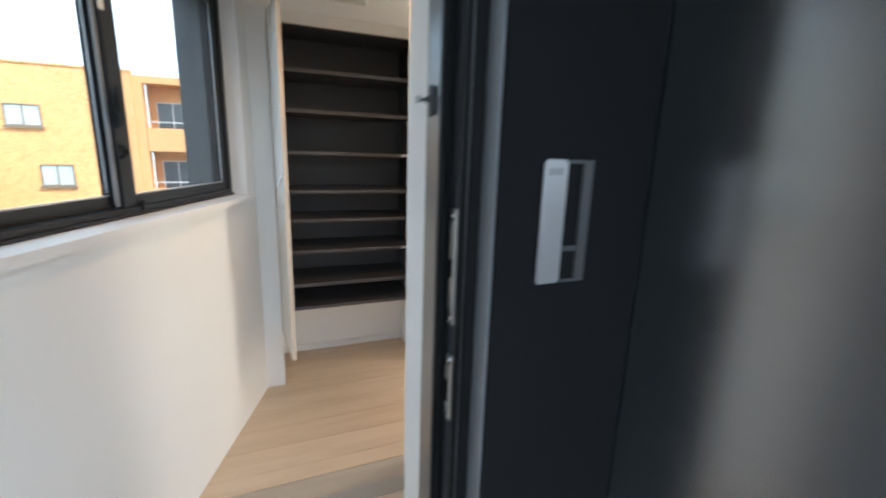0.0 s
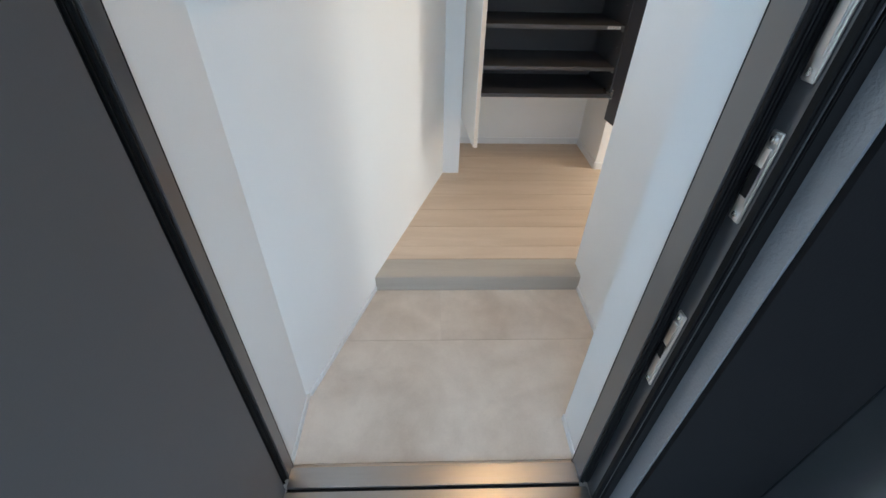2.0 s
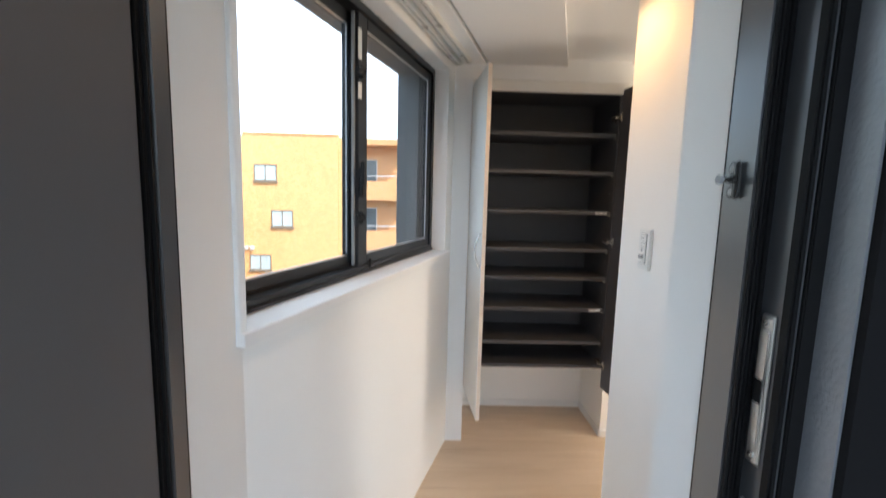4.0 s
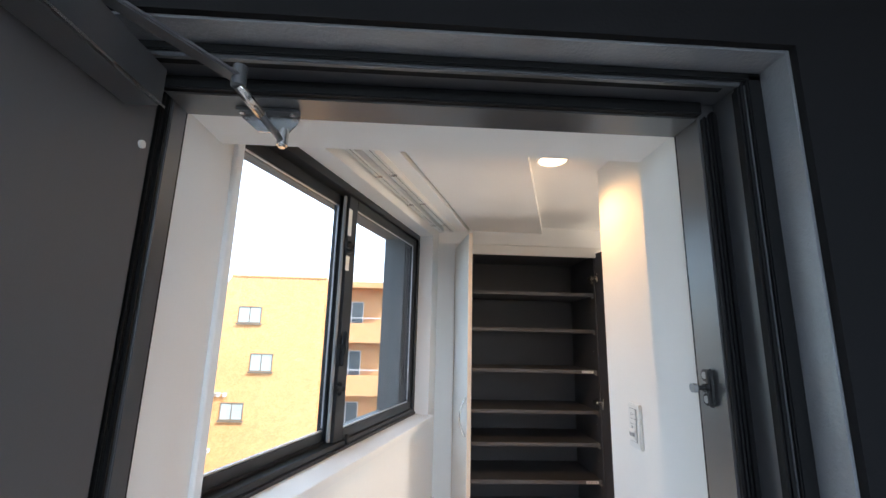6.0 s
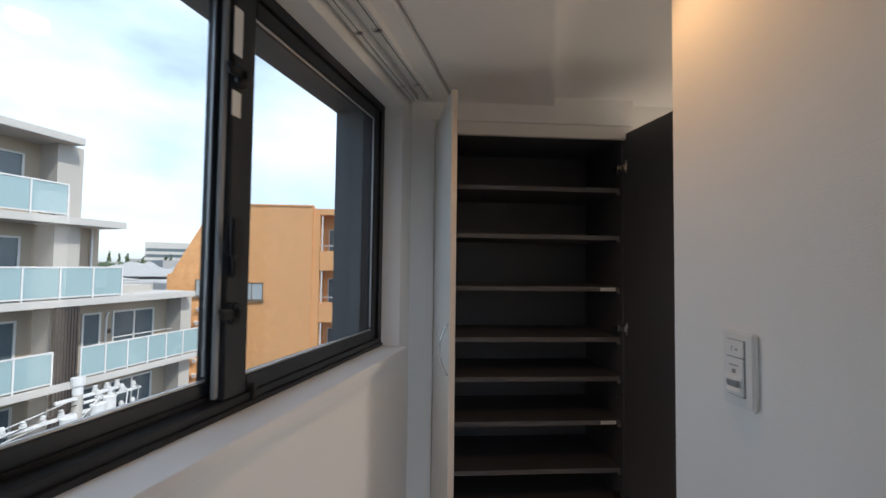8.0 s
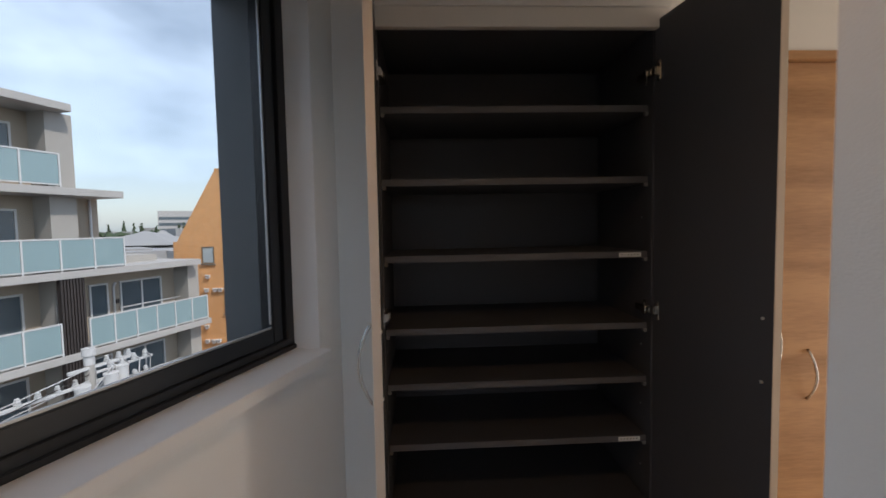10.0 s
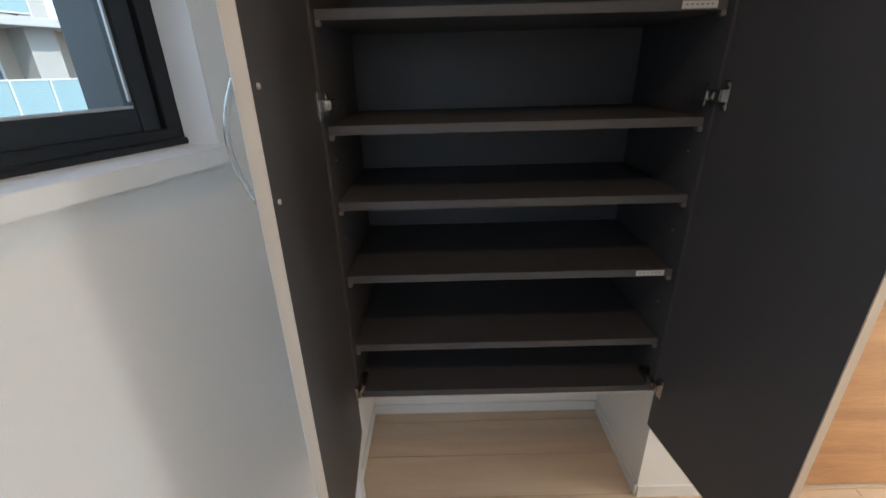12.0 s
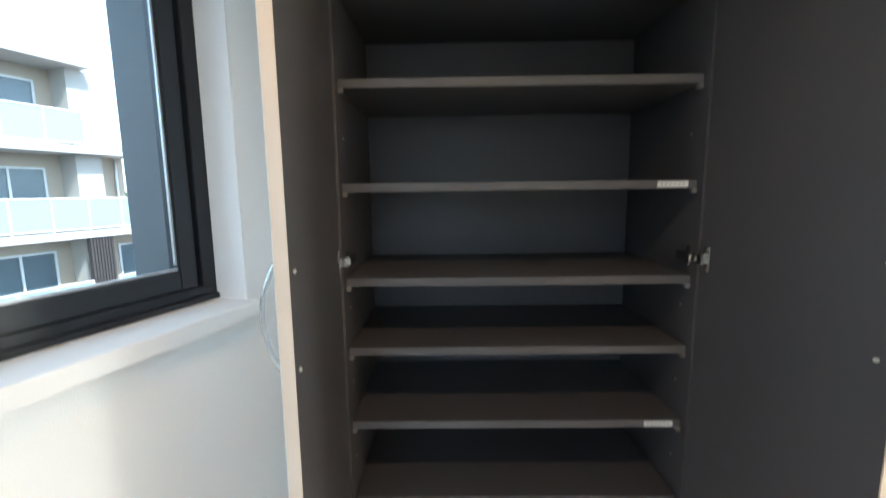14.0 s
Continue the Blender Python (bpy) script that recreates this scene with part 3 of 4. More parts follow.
def sash(a, b, y0, y1, st_a, st_b, glazing):
    z0, z1 = SILL_Z + 0.030, HEAD_Z - 0.036
    s = part("sash", boxes([((a, y0, z0), (a + st_a, y1, z1)), ((b - st_b, y0, z0), (b, y1, z1)), ((a + st_a, y0, z0), (b - st_b, y1, z0 + 0.038)), ((a + st_a, y0, z1 - 0.04), (b - st_b, y1, z1))], 0.002), SASH, window)
    pane = part("pane", box((a + st_a - 0.006, (y0 + y1) / 2 - 0.003, z0 + 0.033), (b - st_b + 0.006, (y0 + y1) / 2 + 0.003, z1 - 0.035)), glazing, s, "clear glass")
    pane.visible_shadow = False
    part("glazing_bead", boxes([((a + st_a, y0 + 0.005, z0 + 0.0382), (b - st_b, y0 + 0.010, z0 + 0.043)), ((a + st_a, y0 + 0.005, z1 - 0.044), (b - st_b, y0 + 0.010, z1 - 0.0402)), ((b - st_b - 0.004, y0 + 0.005, z0 + 0.05), (b - st_b - 0.0002, y0 + 0.010, z1 - 0.045)), ((a + st_a + 0.0002, y0 + 0.005, z0 + 0.05), (a + st_a + 0.004, y0 + 0.010, z1 - 0.045))]), ALU_GREY, s)
    return s


sash(0.015, 0.700, 0.122, 0.150, 0.040, 0.044, GLASS)
inner_sash = sash(0.664, 1.460, 0.086, 0.114, 0.068, 0.038, GLASS_TINT)
part("weather_strip", box((0.6505, 0.098, SILL_Z + 0.034), (0.6635, 0.108, HEAD_Z - 0.040), 0.002), STRIP, inner_sash, "pale weather strip")


def catch(z, big):
    """A window catch: a base on the stile and a lever that reaches over the sash's edge."""
    if big:
        c = part("window_catch", boxes([((0.668, 0.072, z - 0.064), (0.694, 0.0862, z + 0.044)), ((0.655, 0.062, z - 0.030), (0.684, 0.0745, z + 0.030))], 0.004), ALU, window)
        lv = boxes([((0.636, 0.050, z - 0.024), (0.664, 0.0635, z + 0.062)), ((0.630, 0.060, z - 0.014), (0.652, 0.074, z + 0.012))], 0.005)
    else:
        c = part("window_catch", boxes([((0.664, 0.070, z - 0.024), (0.692, 0.0862, z + 0.022)), ((0.672, 0.062, z - 0.012), (0.688, 0.0705, z + 0.012))], 0.004), ALU, window)
        lv = boxes([((0.634, 0.066, z - 0.011), (0.666, 0.078, z + 0.009)), ((0.630, 0.068, z + 0.0), (0.640, 0.078, z + 0.014))], 0.003)
    part("lever", lv, ALU, c)


catch(1.625, True)
catch(2.000, False)
catch(1.485, False)
for z0, z1 in ((2.045, 2.150), (1.910, 1.965)):
    part("sticker", box((0.662, 0.0852, z0), (0.688, 0.0864, z1)), STICKER, window, "small white paper sticker")
part("roller_plug", box((0.735, 0.070, SILL_Z + 0.012), (0.752, 0.079, SILL_Z + 0.050), 0.003), ALU, window)
part("sill_board", box((U0 - 0.024, -0.031, SILL_Z - 0.030), (U1 + 0.009, f0 - 0.002, SILL_Z), 0.0015), TRIM, window, "white window board")
part("casing", box((U0 - 0.024, -0.020, SILL_Z + 0.0005), (U0 - 0.0035, 0.002, HEAD_Z + 0.024), 0.0015), TRIM, window, "white casing strip")
part("reveal_board", boxes([((U1 - 0.0035, 0.0005, SILL_Z), (U1 - 0.0005, f0 - 0.001, HEAD_Z)), ((U0 + 0.0005, 0.0005, SILL_Z), (U0 + 0.0035, f0 - 0.001, HEAD_Z)), ((U0, 0.0005, HEAD_Z - 0.004), (U1, f0 - 0.001, HEAD_Z - 0.0005))]), TRIM, window)

# double curtain rail under the ceiling strip
for off in (0.036, 0.100):
    rail = thing("curtain_rail", "white curtain rail screwed under the ceiling above the window", "curtain rail", "curtain rails")
    rail.matrix_world = WALL
    n0, zt = -off * math.cos(TH), LOW - 0.0045
    part("track", boxes([((0.03, n0 - 0.012, zt - 0.026), (1.545, n0 - 0.0095, zt)), ((0.03, n0 + 0.0095, zt - 0.026), (1.545, n0 + 0.012, zt)), ((0.03, n0 - 0.0095, zt - 0.003), (1.545, n0 + 0.0095, zt)), ((0.03, n0 - 0.0095, zt - 0.026), (1.545, n0 - 0.0022, zt - 0.0235)), ((0.03, n0 + 0.0022, zt - 0.026), (1.545, n0 + 0.0095, zt - 0.0235))]), RAIL_GREY, rail)
    part("face", box((0.03, n0 + 0.0122, zt - 0.027), (1.545, n0 + 0.0142, zt)), PLASTIC, rail)
    # black filling stands in for the shade inside the hollow track
    part("rail_inside_shade", box((0.035, n0 - 0.009, zt - 0.020), (1.54, n0 + 0.009, zt - 0.0035)), RUBBER, rail, "black strip for the shade inside the rail")
    part("end_cap", box((1.545, n0 - 0.014, zt - 0.028), (1.552, n0 + 0.014, zt), 0.002), PLASTIC, rail)
    for u in (0.30, 0.66, 1.02, 1.40):
        part("bracket", boxes([((u - 0.012, n0 + 0.0144, zt - 0.029), (u + 0.012, n0 + 0.017, zt - 0.012)), ((u - 0.008, n0 - 0.010, zt - 0.0285), (u + 0.008, n0 + 0.012, zt - 0.022))], 0.002), CHROME, rail)

# downlight
dl = thing("downlight", "round recessed downlight glowing warm white", "ceiling light")
DLX, DLY = 0.776, 1.006
rb = bmesh.new()
for r0, r1, z0, z1 in ((0.052, 0.062, HIGH - 0.004, HIGH + 0.001),):
    inner = [rb.verts.new((DLX + r0 * math.cos(2 * math.pi * k / 40), DLY + r0 * math.sin(2 * math.pi * k / 40), z0 + 0.001)) for k in range(40)]
    mid = [rb.verts.new((DLX + (r0 + r1) / 2 * math.cos(2 * math.pi * k / 40), DLY + (r0 + r1) / 2 * math.sin(2 * math.pi * k / 40), z0 - 0.002)) for k in range(40)]
    outer = [rb.verts.new((DLX + r1 * math.cos(2 * math.pi * k / 40), DLY + r1 * math.sin(2 * math.pi * k / 40), z1)) for k in range(40)]
    for k in range(40):
        rb.faces.new((inner[k], inner[(k + 1) % 40], mid[(k + 1) % 40], mid[k]))
        rb.faces.new((mid[k], mid[(k + 1) % 40], outer[(k + 1) % 40], outer[k]))
part("ring", rb, TRIM, dl)
part("diffuser", disc(bmesh.new(), (DLX, DLY, HIGH - 0.0015), (0, 0, -1), 0.0515, 0.001, 40), LAMP_GLOW, dl, "glowing warm diffuser")
lamp("downlight_lamp", "SPOT", DOWN_W, (1.0, 0.57, 0.25), look((DLX, DLY, HIGH - 0.012), (DLX, DLY + 0.001, 0)), cone=radians(150), r=0.05)

# wall switch with sensor
sw = thing("light_switch", "white wall switch plate with a motion sensor", "light switch")
sx = RX
part("plate", boxes([((sx - 0.011, 0.862, 1.350), (sx + 0.001, 0.934, 1.482))], 0.0035), PLASTIC, sw)
part("mounting_strap", box((sx - 0.0125, 0.8795, 1.369), (sx - 0.0105, 0.9205, 1.467), 0.0004), GREY_PLASTIC, sw)
button = part("button", box((sx - 0.0150, 0.880, 1.437), (sx - 0.0120, 0.920, 1.466), 0.0012), PLASTIC, sw)
part("mark", box((sx - 0.0154, 0.8925, 1.4485), (sx - 0.0149, 0.8975, 1.4525)), GREY_PLASTIC, button)
part("mark", boxes([((sx - 0.0154, 0.9055, 1.447), (sx - 0.0149, 0.9065, 1.455)), ((sx - 0.0154, 0.9025, 1.454), (sx - 0.0149, 0.9055, 1.455)), ((sx - 0.0154, 0.9025, 1.447), (sx - 0.0149, 0.9055, 1.448))]), SUPPORT, button)
sensor = part("sensor_body", box((sx - 0.0158, 0.880, 1.371), (sx - 0.0120, 0.920, 1.4355), 0.0015), PLASTIC, sw)
brow = bmesh.new()
for r0, z0, z1 in ((0.0205, 1.3985, 1.4055), (0.0185, 1.379, 1.3855)):
    lo = [brow.verts.new((sx - 0.0150 - 0.009 * math.sin(math.pi * k / 12), 0.900 + r0 * math.cos(math.pi * k / 12), z0)) for k in range(13)]
    hi = [brow.verts.new((sx - 0.0150 - 0.006 * math.sin(math.pi * k / 12), 0.900 + r0 * math.cos(math.pi * k / 12), z1)) for k in range(13)]
    brow.faces.new(lo)
    brow.faces.new(hi)
    for k in range(13):
        brow.faces.new((lo[k], lo[(k + 1) % 13], hi[(k + 1) % 13], hi[k]))
bmesh.ops.recalc_face_normals(brow, faces=brow.faces)
part("sensor_brow", brow, PLASTIC, sensor)
part("sensor_window", box((sx - 0.0205, 0.886, 1.3855), (sx - 0.0150, 0.914, 1.3985), 0.002), GREY_PLASTIC, sensor, "dark sensor window")
part("dial", box((sx - 0.0166, 0.896, 1.4085), (sx - 0.0156, 0.904, 1.4165), 0.0003), STRIP, sensor)
part("print_bar", box((sx - 0.0161, 0.890, 1.4215), (sx - 0.0157, 0.910, 1.4235)), STRIP, sensor)

# ---- the shoe cabinet ----
CX0, CX1, CF, CB = 0.515, 1.335, 2.012, 2.42  # clear width, front, back
CZ0, CZ1 = 0.545, 2.200
cab = thing("shoe_cabinet", "tall wall-hung shoe cabinet, dark inside, both doors open, empty shelves", "shoe cabinet")
part("side", box((CX0 - 0.02, CF, CZ0), (CX0, CB, CZ1), 0.001), BLACK_LAM, cab)
part("side", box((CX1, CF, CZ0), (CX1 + 0.02, CB, CZ1), 0.001), BLACK_LAM, cab)
part("back", box((CX0, CB - 0.008, CZ0), (CX1, CB + 0.002, CZ1)), BLACK_LAM, cab)
part("bottom", box((CX0, CF + 0.002, CZ0), (CX1, CB - 0.008, CZ0 + 0.02), 0.001), BLACK_LAM, cab)
part("underside", box((CX0 - 0.02, CF + 0.001, CZ0 - 0.006), (CX1 + 0.02, CB, CZ0 - 0.0005), 0.001), DOOR_WHITE, cab, "white underside")
part("top", box((CX0, CF + 0.002, CZ1 - 0.022), (CX1, CB - 0.008, CZ1), 0.001), BLACK_LAM, cab)
part("side_edge", box((0.4893, 1.992, 0.425), (0.4948, 2.028, 2.190), 0.001), DOOR_EDGE, cab, "cream edge band")
part("head_strip", box((CX0 - 0.03, CF - 0.022, CZ1 - 0.036), (CX1 + 0.036, CF - 0.001, 2.2215), 0.001), DOOR_WHITE, cab, "white strip over the doors")
SHELF_Z = (1.951, 1.735, 1.503, 1.279, 1.106, 0.914, 0.706)
for i, z in enumerate(SHELF_Z):
    sh = part("shelf", box((CX0 + 0.0015, 2.036, z - 0.019), (CX1 - 0.0015, CB - 0.009, z + 0.001), 0.0008), BLACK_LAM, cab)
    part("edge_band", box((CX0 + 0.0015, 2.0335, z - 0.0188), (CX1 - 0.0015, 2.0358, z + 0.0008), 0.0006), EDGE_LAM, sh, "dark grey shelf edge")
    for x in (CX0 + 0.001, CX1 - 0.013):
        part("shelf_support", boxes([((x, 2.031, z - 0.030), (x + 0.012, 2.046, z - 0.0185))], 0.002), SUPPORT, sh)
    if i in (2, 5):
        lb = part("label_strip", box((1.243, 2.0322, z - 0.016), (1.313, 2.0334, z - 0.002)), STICKER, sh, "white paper label with tiny print")
        for k in range(6):
            part("print_bar", box((1.250 + k * 0.010, 2.0316, z - 0.0095), (1.2545 + k * 0.010, 2.0323, z - 0.0075)), INK, lb)
for x, s in ((CX0 + 0.0002, 1), (CX1 - 0.0002, -1)):
    for z in (1.61, 1.20, 1.005, 0.80):
        part("peg_hole_cover", disc(bmesh.new(), (x, 2.07, z), (s, 0, 0), 0.003, 0.0015, 10), GREY_PLASTIC, cab)


def bow(x, y, z, height, depth):
    """The line of a bowed handle that stands out of a face towards -y."""
    return [(x, y - depth * math.sin(math.pi * k / 16) ** 0.8, z + height * k / 16) for k in range(17)]


def cabinet_door(hx, angle, s):
    """A flat door hung at (hx, CF); s is +1 for the one that swings to the right."""
    w = 0.396 if s > 0 else 0.412
    d = part("door", boxes([((0.0, -0.018, 0.425), (w - 0.0015, -0.001, 2.190))], 0.001), BLACK_LAM, cab, "dark inner face of an open cabinet door")
    part("door_face", box((0.0, -0.0205, 0.425), (w, -0.0182, 2.190), 0.0008), DOOR_WHITE, d, "white outer face")
    part("door_edge", box((w - 0.0013, -0.0182, 0.425), (w + 0.0008, -0.0002, 2.190)), DOOR_EDGE, d, "cream edge band")
    part("door_edge", box((0.0, -0.0182, 0.4235), (w, -0.0002, 0.425)), DOOR_EDGE, d)
    hp = bow(w - 0.026, -0.0205, 1.222, 0.172, 0.028)
    part("handle", tube(hp, 0.0038, 10), CHROME, d, "bowed satin metal handle")
    for z in (1.232, 1.376):
        bm = disc(bmesh.new(), (w - 0.026, -0.001, z), (0, 1, 0), 0.0036, 0.003, 14)
        box_in(bm, (w - 0.029, 0.0017, z - 0.0006), (w - 0.023, 0.0024, z + 0.0006))
        part("screw", bm, SCREW, d)
    for z in (2.04, 1.325, 0.575):
        h = part("hinge", boxes([((0.014, -0.0015, z - 0.030), (0.032, 0.0035, z + 0.030)), ((-0.004, 0.002, z - 0.012), (0.022, 0.014, z + 0.012)), ((-0.030, 0.008, z - 0.0075), (0.006, 0.017, z + 0.0075))], 0.002), NICKEL, d, "nickel concealed hinge")
        for k in (-0.022, 0.022):
            part("screw", disc(bmesh.new(), (0.023, 0.003, z + k), (0, 1, 0), 0.004, 0.002, 10), CHROME, h)
    m = pose(hx, CF - 0.002, 0, 0, 0, 0)
    # the leaf runs from its hinge towards the hall; its dark side faces the opening
    ang = -90 + s * angle
    d.matrix_world = m @ pose(0, 0, 0, 0, 0, ang) @ (Matrix.Diagonal((1, -1, 1, 1)) if s > 0 else Matrix.Identity(4))
    for z in (2.04, 1.325, 0.575):
        x0 = CX0 if s < 0 else CX1
        part("hinge_arm", boxes([((x0 - (0 if s < 0 else 0.018), CF + 0.004, z - 0.010), (x0 + (0.018 if s < 0 else 0), CF + 0.066, z + 0.010)), ((x0 - (0.0 if s < 0 else 0.004), CF + 0.030, z - 0.024), (x0 + (0.004 if s < 0 else 0.0), CF + 0.046, z + 0.024))], 0.002), NICKEL, cab)
    return d


cabinet_door(CX0 - 0.004, -5.0, -1)
cabinet_door(CX1 + 0.003, 7.5, 1)

# ---- wood-grain door of the hall ----
hall_door = thing("door_hall", "oak-grain interior door with horizontal grain, closed", "door", kind="structure")
part("panel", box((1.70, 2.062, HALL + 0.008), (2.43, 2.098, 2.09), 0.002), DOOR_WOOD, hall_door)
part("handle", tube(bow(1.892, 2.062, 1.000, 0.165, 0.036), 0.0045, 10), CHROME, hall_door, "bowed satin metal handle")
part("casing", boxes([((1.661, 2.040, HALL), (1.698, 2.10, 2.119)), ((2.432, 2.040, HALL), (2.469, 2.10, 2.119)), ((1.698, 2.040, 2.092), (2.432, 2.10, 2.119))], 0.002), DOOR_WOOD, hall_door)
# ---- outside the window ----
CONCRETE = mat("pale_render", (0.40, 0.38, 0.35), 0.8, vary=0.05, scale=1.5, bscale=30)
BEIGE = mat("beige_render", (0.40, 0.335, 0.265), 0.85, vary=0.05, scale=1.2, bscale=25)
SLAB_WHITE = mat("white_slab_paint", (0.46, 0.445, 0.425), 0.7, vary=0.04, scale=1.0, bscale=20)
FROST = mat("frosted_balcony_glass", (0.27, 0.38, 0.40), 0.25, vary=0.04, scale=0.6)
POST = mat("white_rail_metal", (0.62, 0.62, 0.62), 0.4, vary=0.02)
DARK_GLASS = mat("far_window_glass", (0.10, 0.13, 0.15), 0.12, vary=0.3, scale=1.3)
SLAT = mat("dark_brown_slats", (0.042, 0.034, 0.032), 0.6, vary=0.08, scale=2)
CITY = mat("far_city_walls", (0.34, 0.335, 0.33), 0.9, vary=0.25, scale=0.06, bscale=2)
ASPHALT = mat("street_asphalt", (0.06, 0.06, 0.062), 0.9, vary=0.15, scale=0.3, bscale=8)
LEAVES = mat("dark_foliage", (0.05, 0.075, 0.035), 0.8, vary=0.3, scale=1.0)


def brick_mat(name, c1, c2, mortar, scale):
    m = mat(name, c1, 0.75)
    n, l = m.node_tree.nodes, m.node_tree.links
    t = n.new("ShaderNodeTexCoord")
    sp = n.new("ShaderNodeSeparateXYZ")
    ad = n.new("ShaderNodeMath")
    ad.operation = "ADD"
    cb = n.new("ShaderNodeCombineXYZ")
    br = n.new("ShaderNodeTexBrick")
    br.inputs["Color1"].default_value, br.inputs["Color2"].default_value, br.inputs["Mortar"].default_value = (*c1, 1), (*c2, 1), (*mortar, 1)
    br.inputs["Scale"].default_value = scale
    br.inputs["Mortar Size"].default_value = 0.02
    l.new(t.outputs["Object"], sp.inputs[0])
    l.new(sp.outputs["X"], ad.inputs[0])
    l.new(sp.outputs["Y"], ad.inputs[1])
    l.new(ad.outputs[0], cb.inputs["X"])
    l.new(sp.outputs["Z"], cb.inputs["Y"])
    l.new(cb.outputs[0], br.inputs["Vector"])
    no = n.new("ShaderNodeTexNoise")
    no.inputs["Scale"].default_value, no.inputs["Detail"].default_value = 1.6, 8
    mr = n.new("ShaderNodeMapRange")
    mr.inputs["To Min"].default_value, mr.inputs["To Max"].default_value = 0.86, 1.14
    l.new(t.outputs["Object"], no.inputs["Vector"])
    l.new(no.outputs["Fac"], mr.inputs["Value"])
    mu = n.new("ShaderNodeVectorMath")
    mu.operation = "SCALE"
    l.new(br.outputs["Color"], mu.inputs[0])
    l.new(mr.outputs["Result"], mu.inputs["Scale"])
    l.new(mu.outputs["Vector"], n["Principled BSDF"].inputs["Base Color"])
    return m


BRICK = brick_mat("orange_tile_cladding", (0.80, 0.405, 0.165), (0.58, 0.275, 0.105), (0.76, 0.48, 0.26), 3.2)

tagged(part("ground", box((-900, -900, -11.6), (900, 1600, -11.2)), ASPHALT), "grey street level far below", "ground", kind="structure")


PALE_GLASS = mat("curtained_window_glass", (0.42, 0.48, 0.50), 0.15, vary=0.2, scale=0.8)
BRONZE = mat("bronze_window_metal", (0.20, 0.16, 0.12), 0.5, vary=0.05)


def window_unit(parent, s0, s1, z0, z1, y, split=1, frame_mat=POST, glass_mat=DARK_GLASS):
    """A far window: proud frame with panes between its bars, set at depth y, facing -y."""
    rows = [((s0, y - 0.06, z0), (s1, y + 0.02, z0 + 0.07)), ((s0, y - 0.06, z1 - 0.07), (s1, y + 0.02, z1))]
    for k in range(split + 1):
        x = s0 + (s1 - s0 - 0.07) * k / split
        rows.append(((x, y - 0.06, z0 + 0.07), (x + 0.07, y + 0.02, z1 - 0.07)))
    w = part("window", boxes(rows), frame_mat, parent)
    for k in range(split):
        a = s0 + (s1 - s0 - 0.07) * k / split + 0.07
        b = s0 + (s1 - s0 - 0.07) * (k + 1) / split
        part("pane", box((a, y - 0.015, z0 + 0.07), (b, y + 0.01, z1 - 0.07)), glass_mat, w)


flats = thing("apartment_building", "white terraced apartment block with frosted glass balconies", "building", m=pose(-9.9, 21.2, 0, 0, 0, 71.6))
END = ((6.05, -5.15, -4.85), (3.15, -3.5, -3.5), (0.25, 0.0, 0.70), (-2.65, 0.45, 0.70), (-5.55, 0.45, 0.70), (-8.45, 0.45, 0.70))
for i, (z, s_end, w_end) in enumerate(END):
    part("floor_slab", box((-16, -0.02, z - 0.26), (s_end, 9.5, z), 0.01), SLAB_WHITE, flats, "white concrete slab")
    part("wall", box((-16, 1.4, z - 2.9), (w_end, 9.2, z - 0.26)), BEIGE, flats)
    if i < 3:
        part("parapet", box((-16, 1.6, z), (s_end - 0.9, 9.3, z + 0.30)), CONCRETE, flats)
    # wing walls and piers
    part("pier", box((-5.65, 0.55, z - 2.9), (-4.80, 1.39, z - 0.262)), CONCRETE, flats)
    part("downpipe", tube([(w_end - 0.35, 1.30, z - 2.85), (w_end - 0.35, 1.30, z - 0.27)], 0.05, 8), POST, flats)
    if i >= 2:
        part("pier", box((-0.25, 0.55, z - 2.9), (0.35, 1.39, z - 0.262)), CONCRETE, flats)
        window_unit(flats, -4.04, -3.32, z - 2.62, z - 0.72, 1.39)
        window_unit(flats, -2.85, -0.94, z - 2.62, z - 0.72, 1.39, 2)
        part("drying_rail", tube([(-3.2, 0.9, z - 1.75), (-0.4, 0.9, z - 1.75)], 0.025, 6), POST, flats)
        part("duct", tube([(-3.1, 1.36, z - 2.7), (-3.1, 1.36, z - 0.9), (-3.0, 1.36, z - 0.75)], 0.05, 8), POST, flats)
        part("vent_cover", box((-3.02, 1.33, z - 1.62), (-2.90, 1.39, z - 1.45)), SLAT, flats)
    window_unit(flats, -8.2, -6.15, z - 2.62, z - 0.72, 1.39, 2)
    window_unit(flats, -12.2, -10.2, z - 2.62, z - 0.72, 1.39, 2)


def balcony(s0, s1, z, n):
    b = part("balcony", boxes([((s0, 0.0, z + 1.10), (s1, 0.06, z + 1.15)), ((s0, 0.0, z + 0.06), (s1, 0.06, z + 0.10))]), POST, flats, "white rail with frosted panels")
    for k in range(n + 1):
        x = s0 + (s1 - s0 - 0.05) * k / n
        part("post", box((x, -0.005, z), (x + 0.05, 0.065, z + 1.10)), POST, b)
    for k in range(n):
        a = s0 + (s1 - s0 - 0.05) * k / n + 0.06
        c = s0 + (s1 - s0 - 0.05) * (k + 1) / n - 0.01
        part("glass_panel", box((a, 0.02, z + 0.11), (c, 0.04, z + 1.09)), FROST, b)


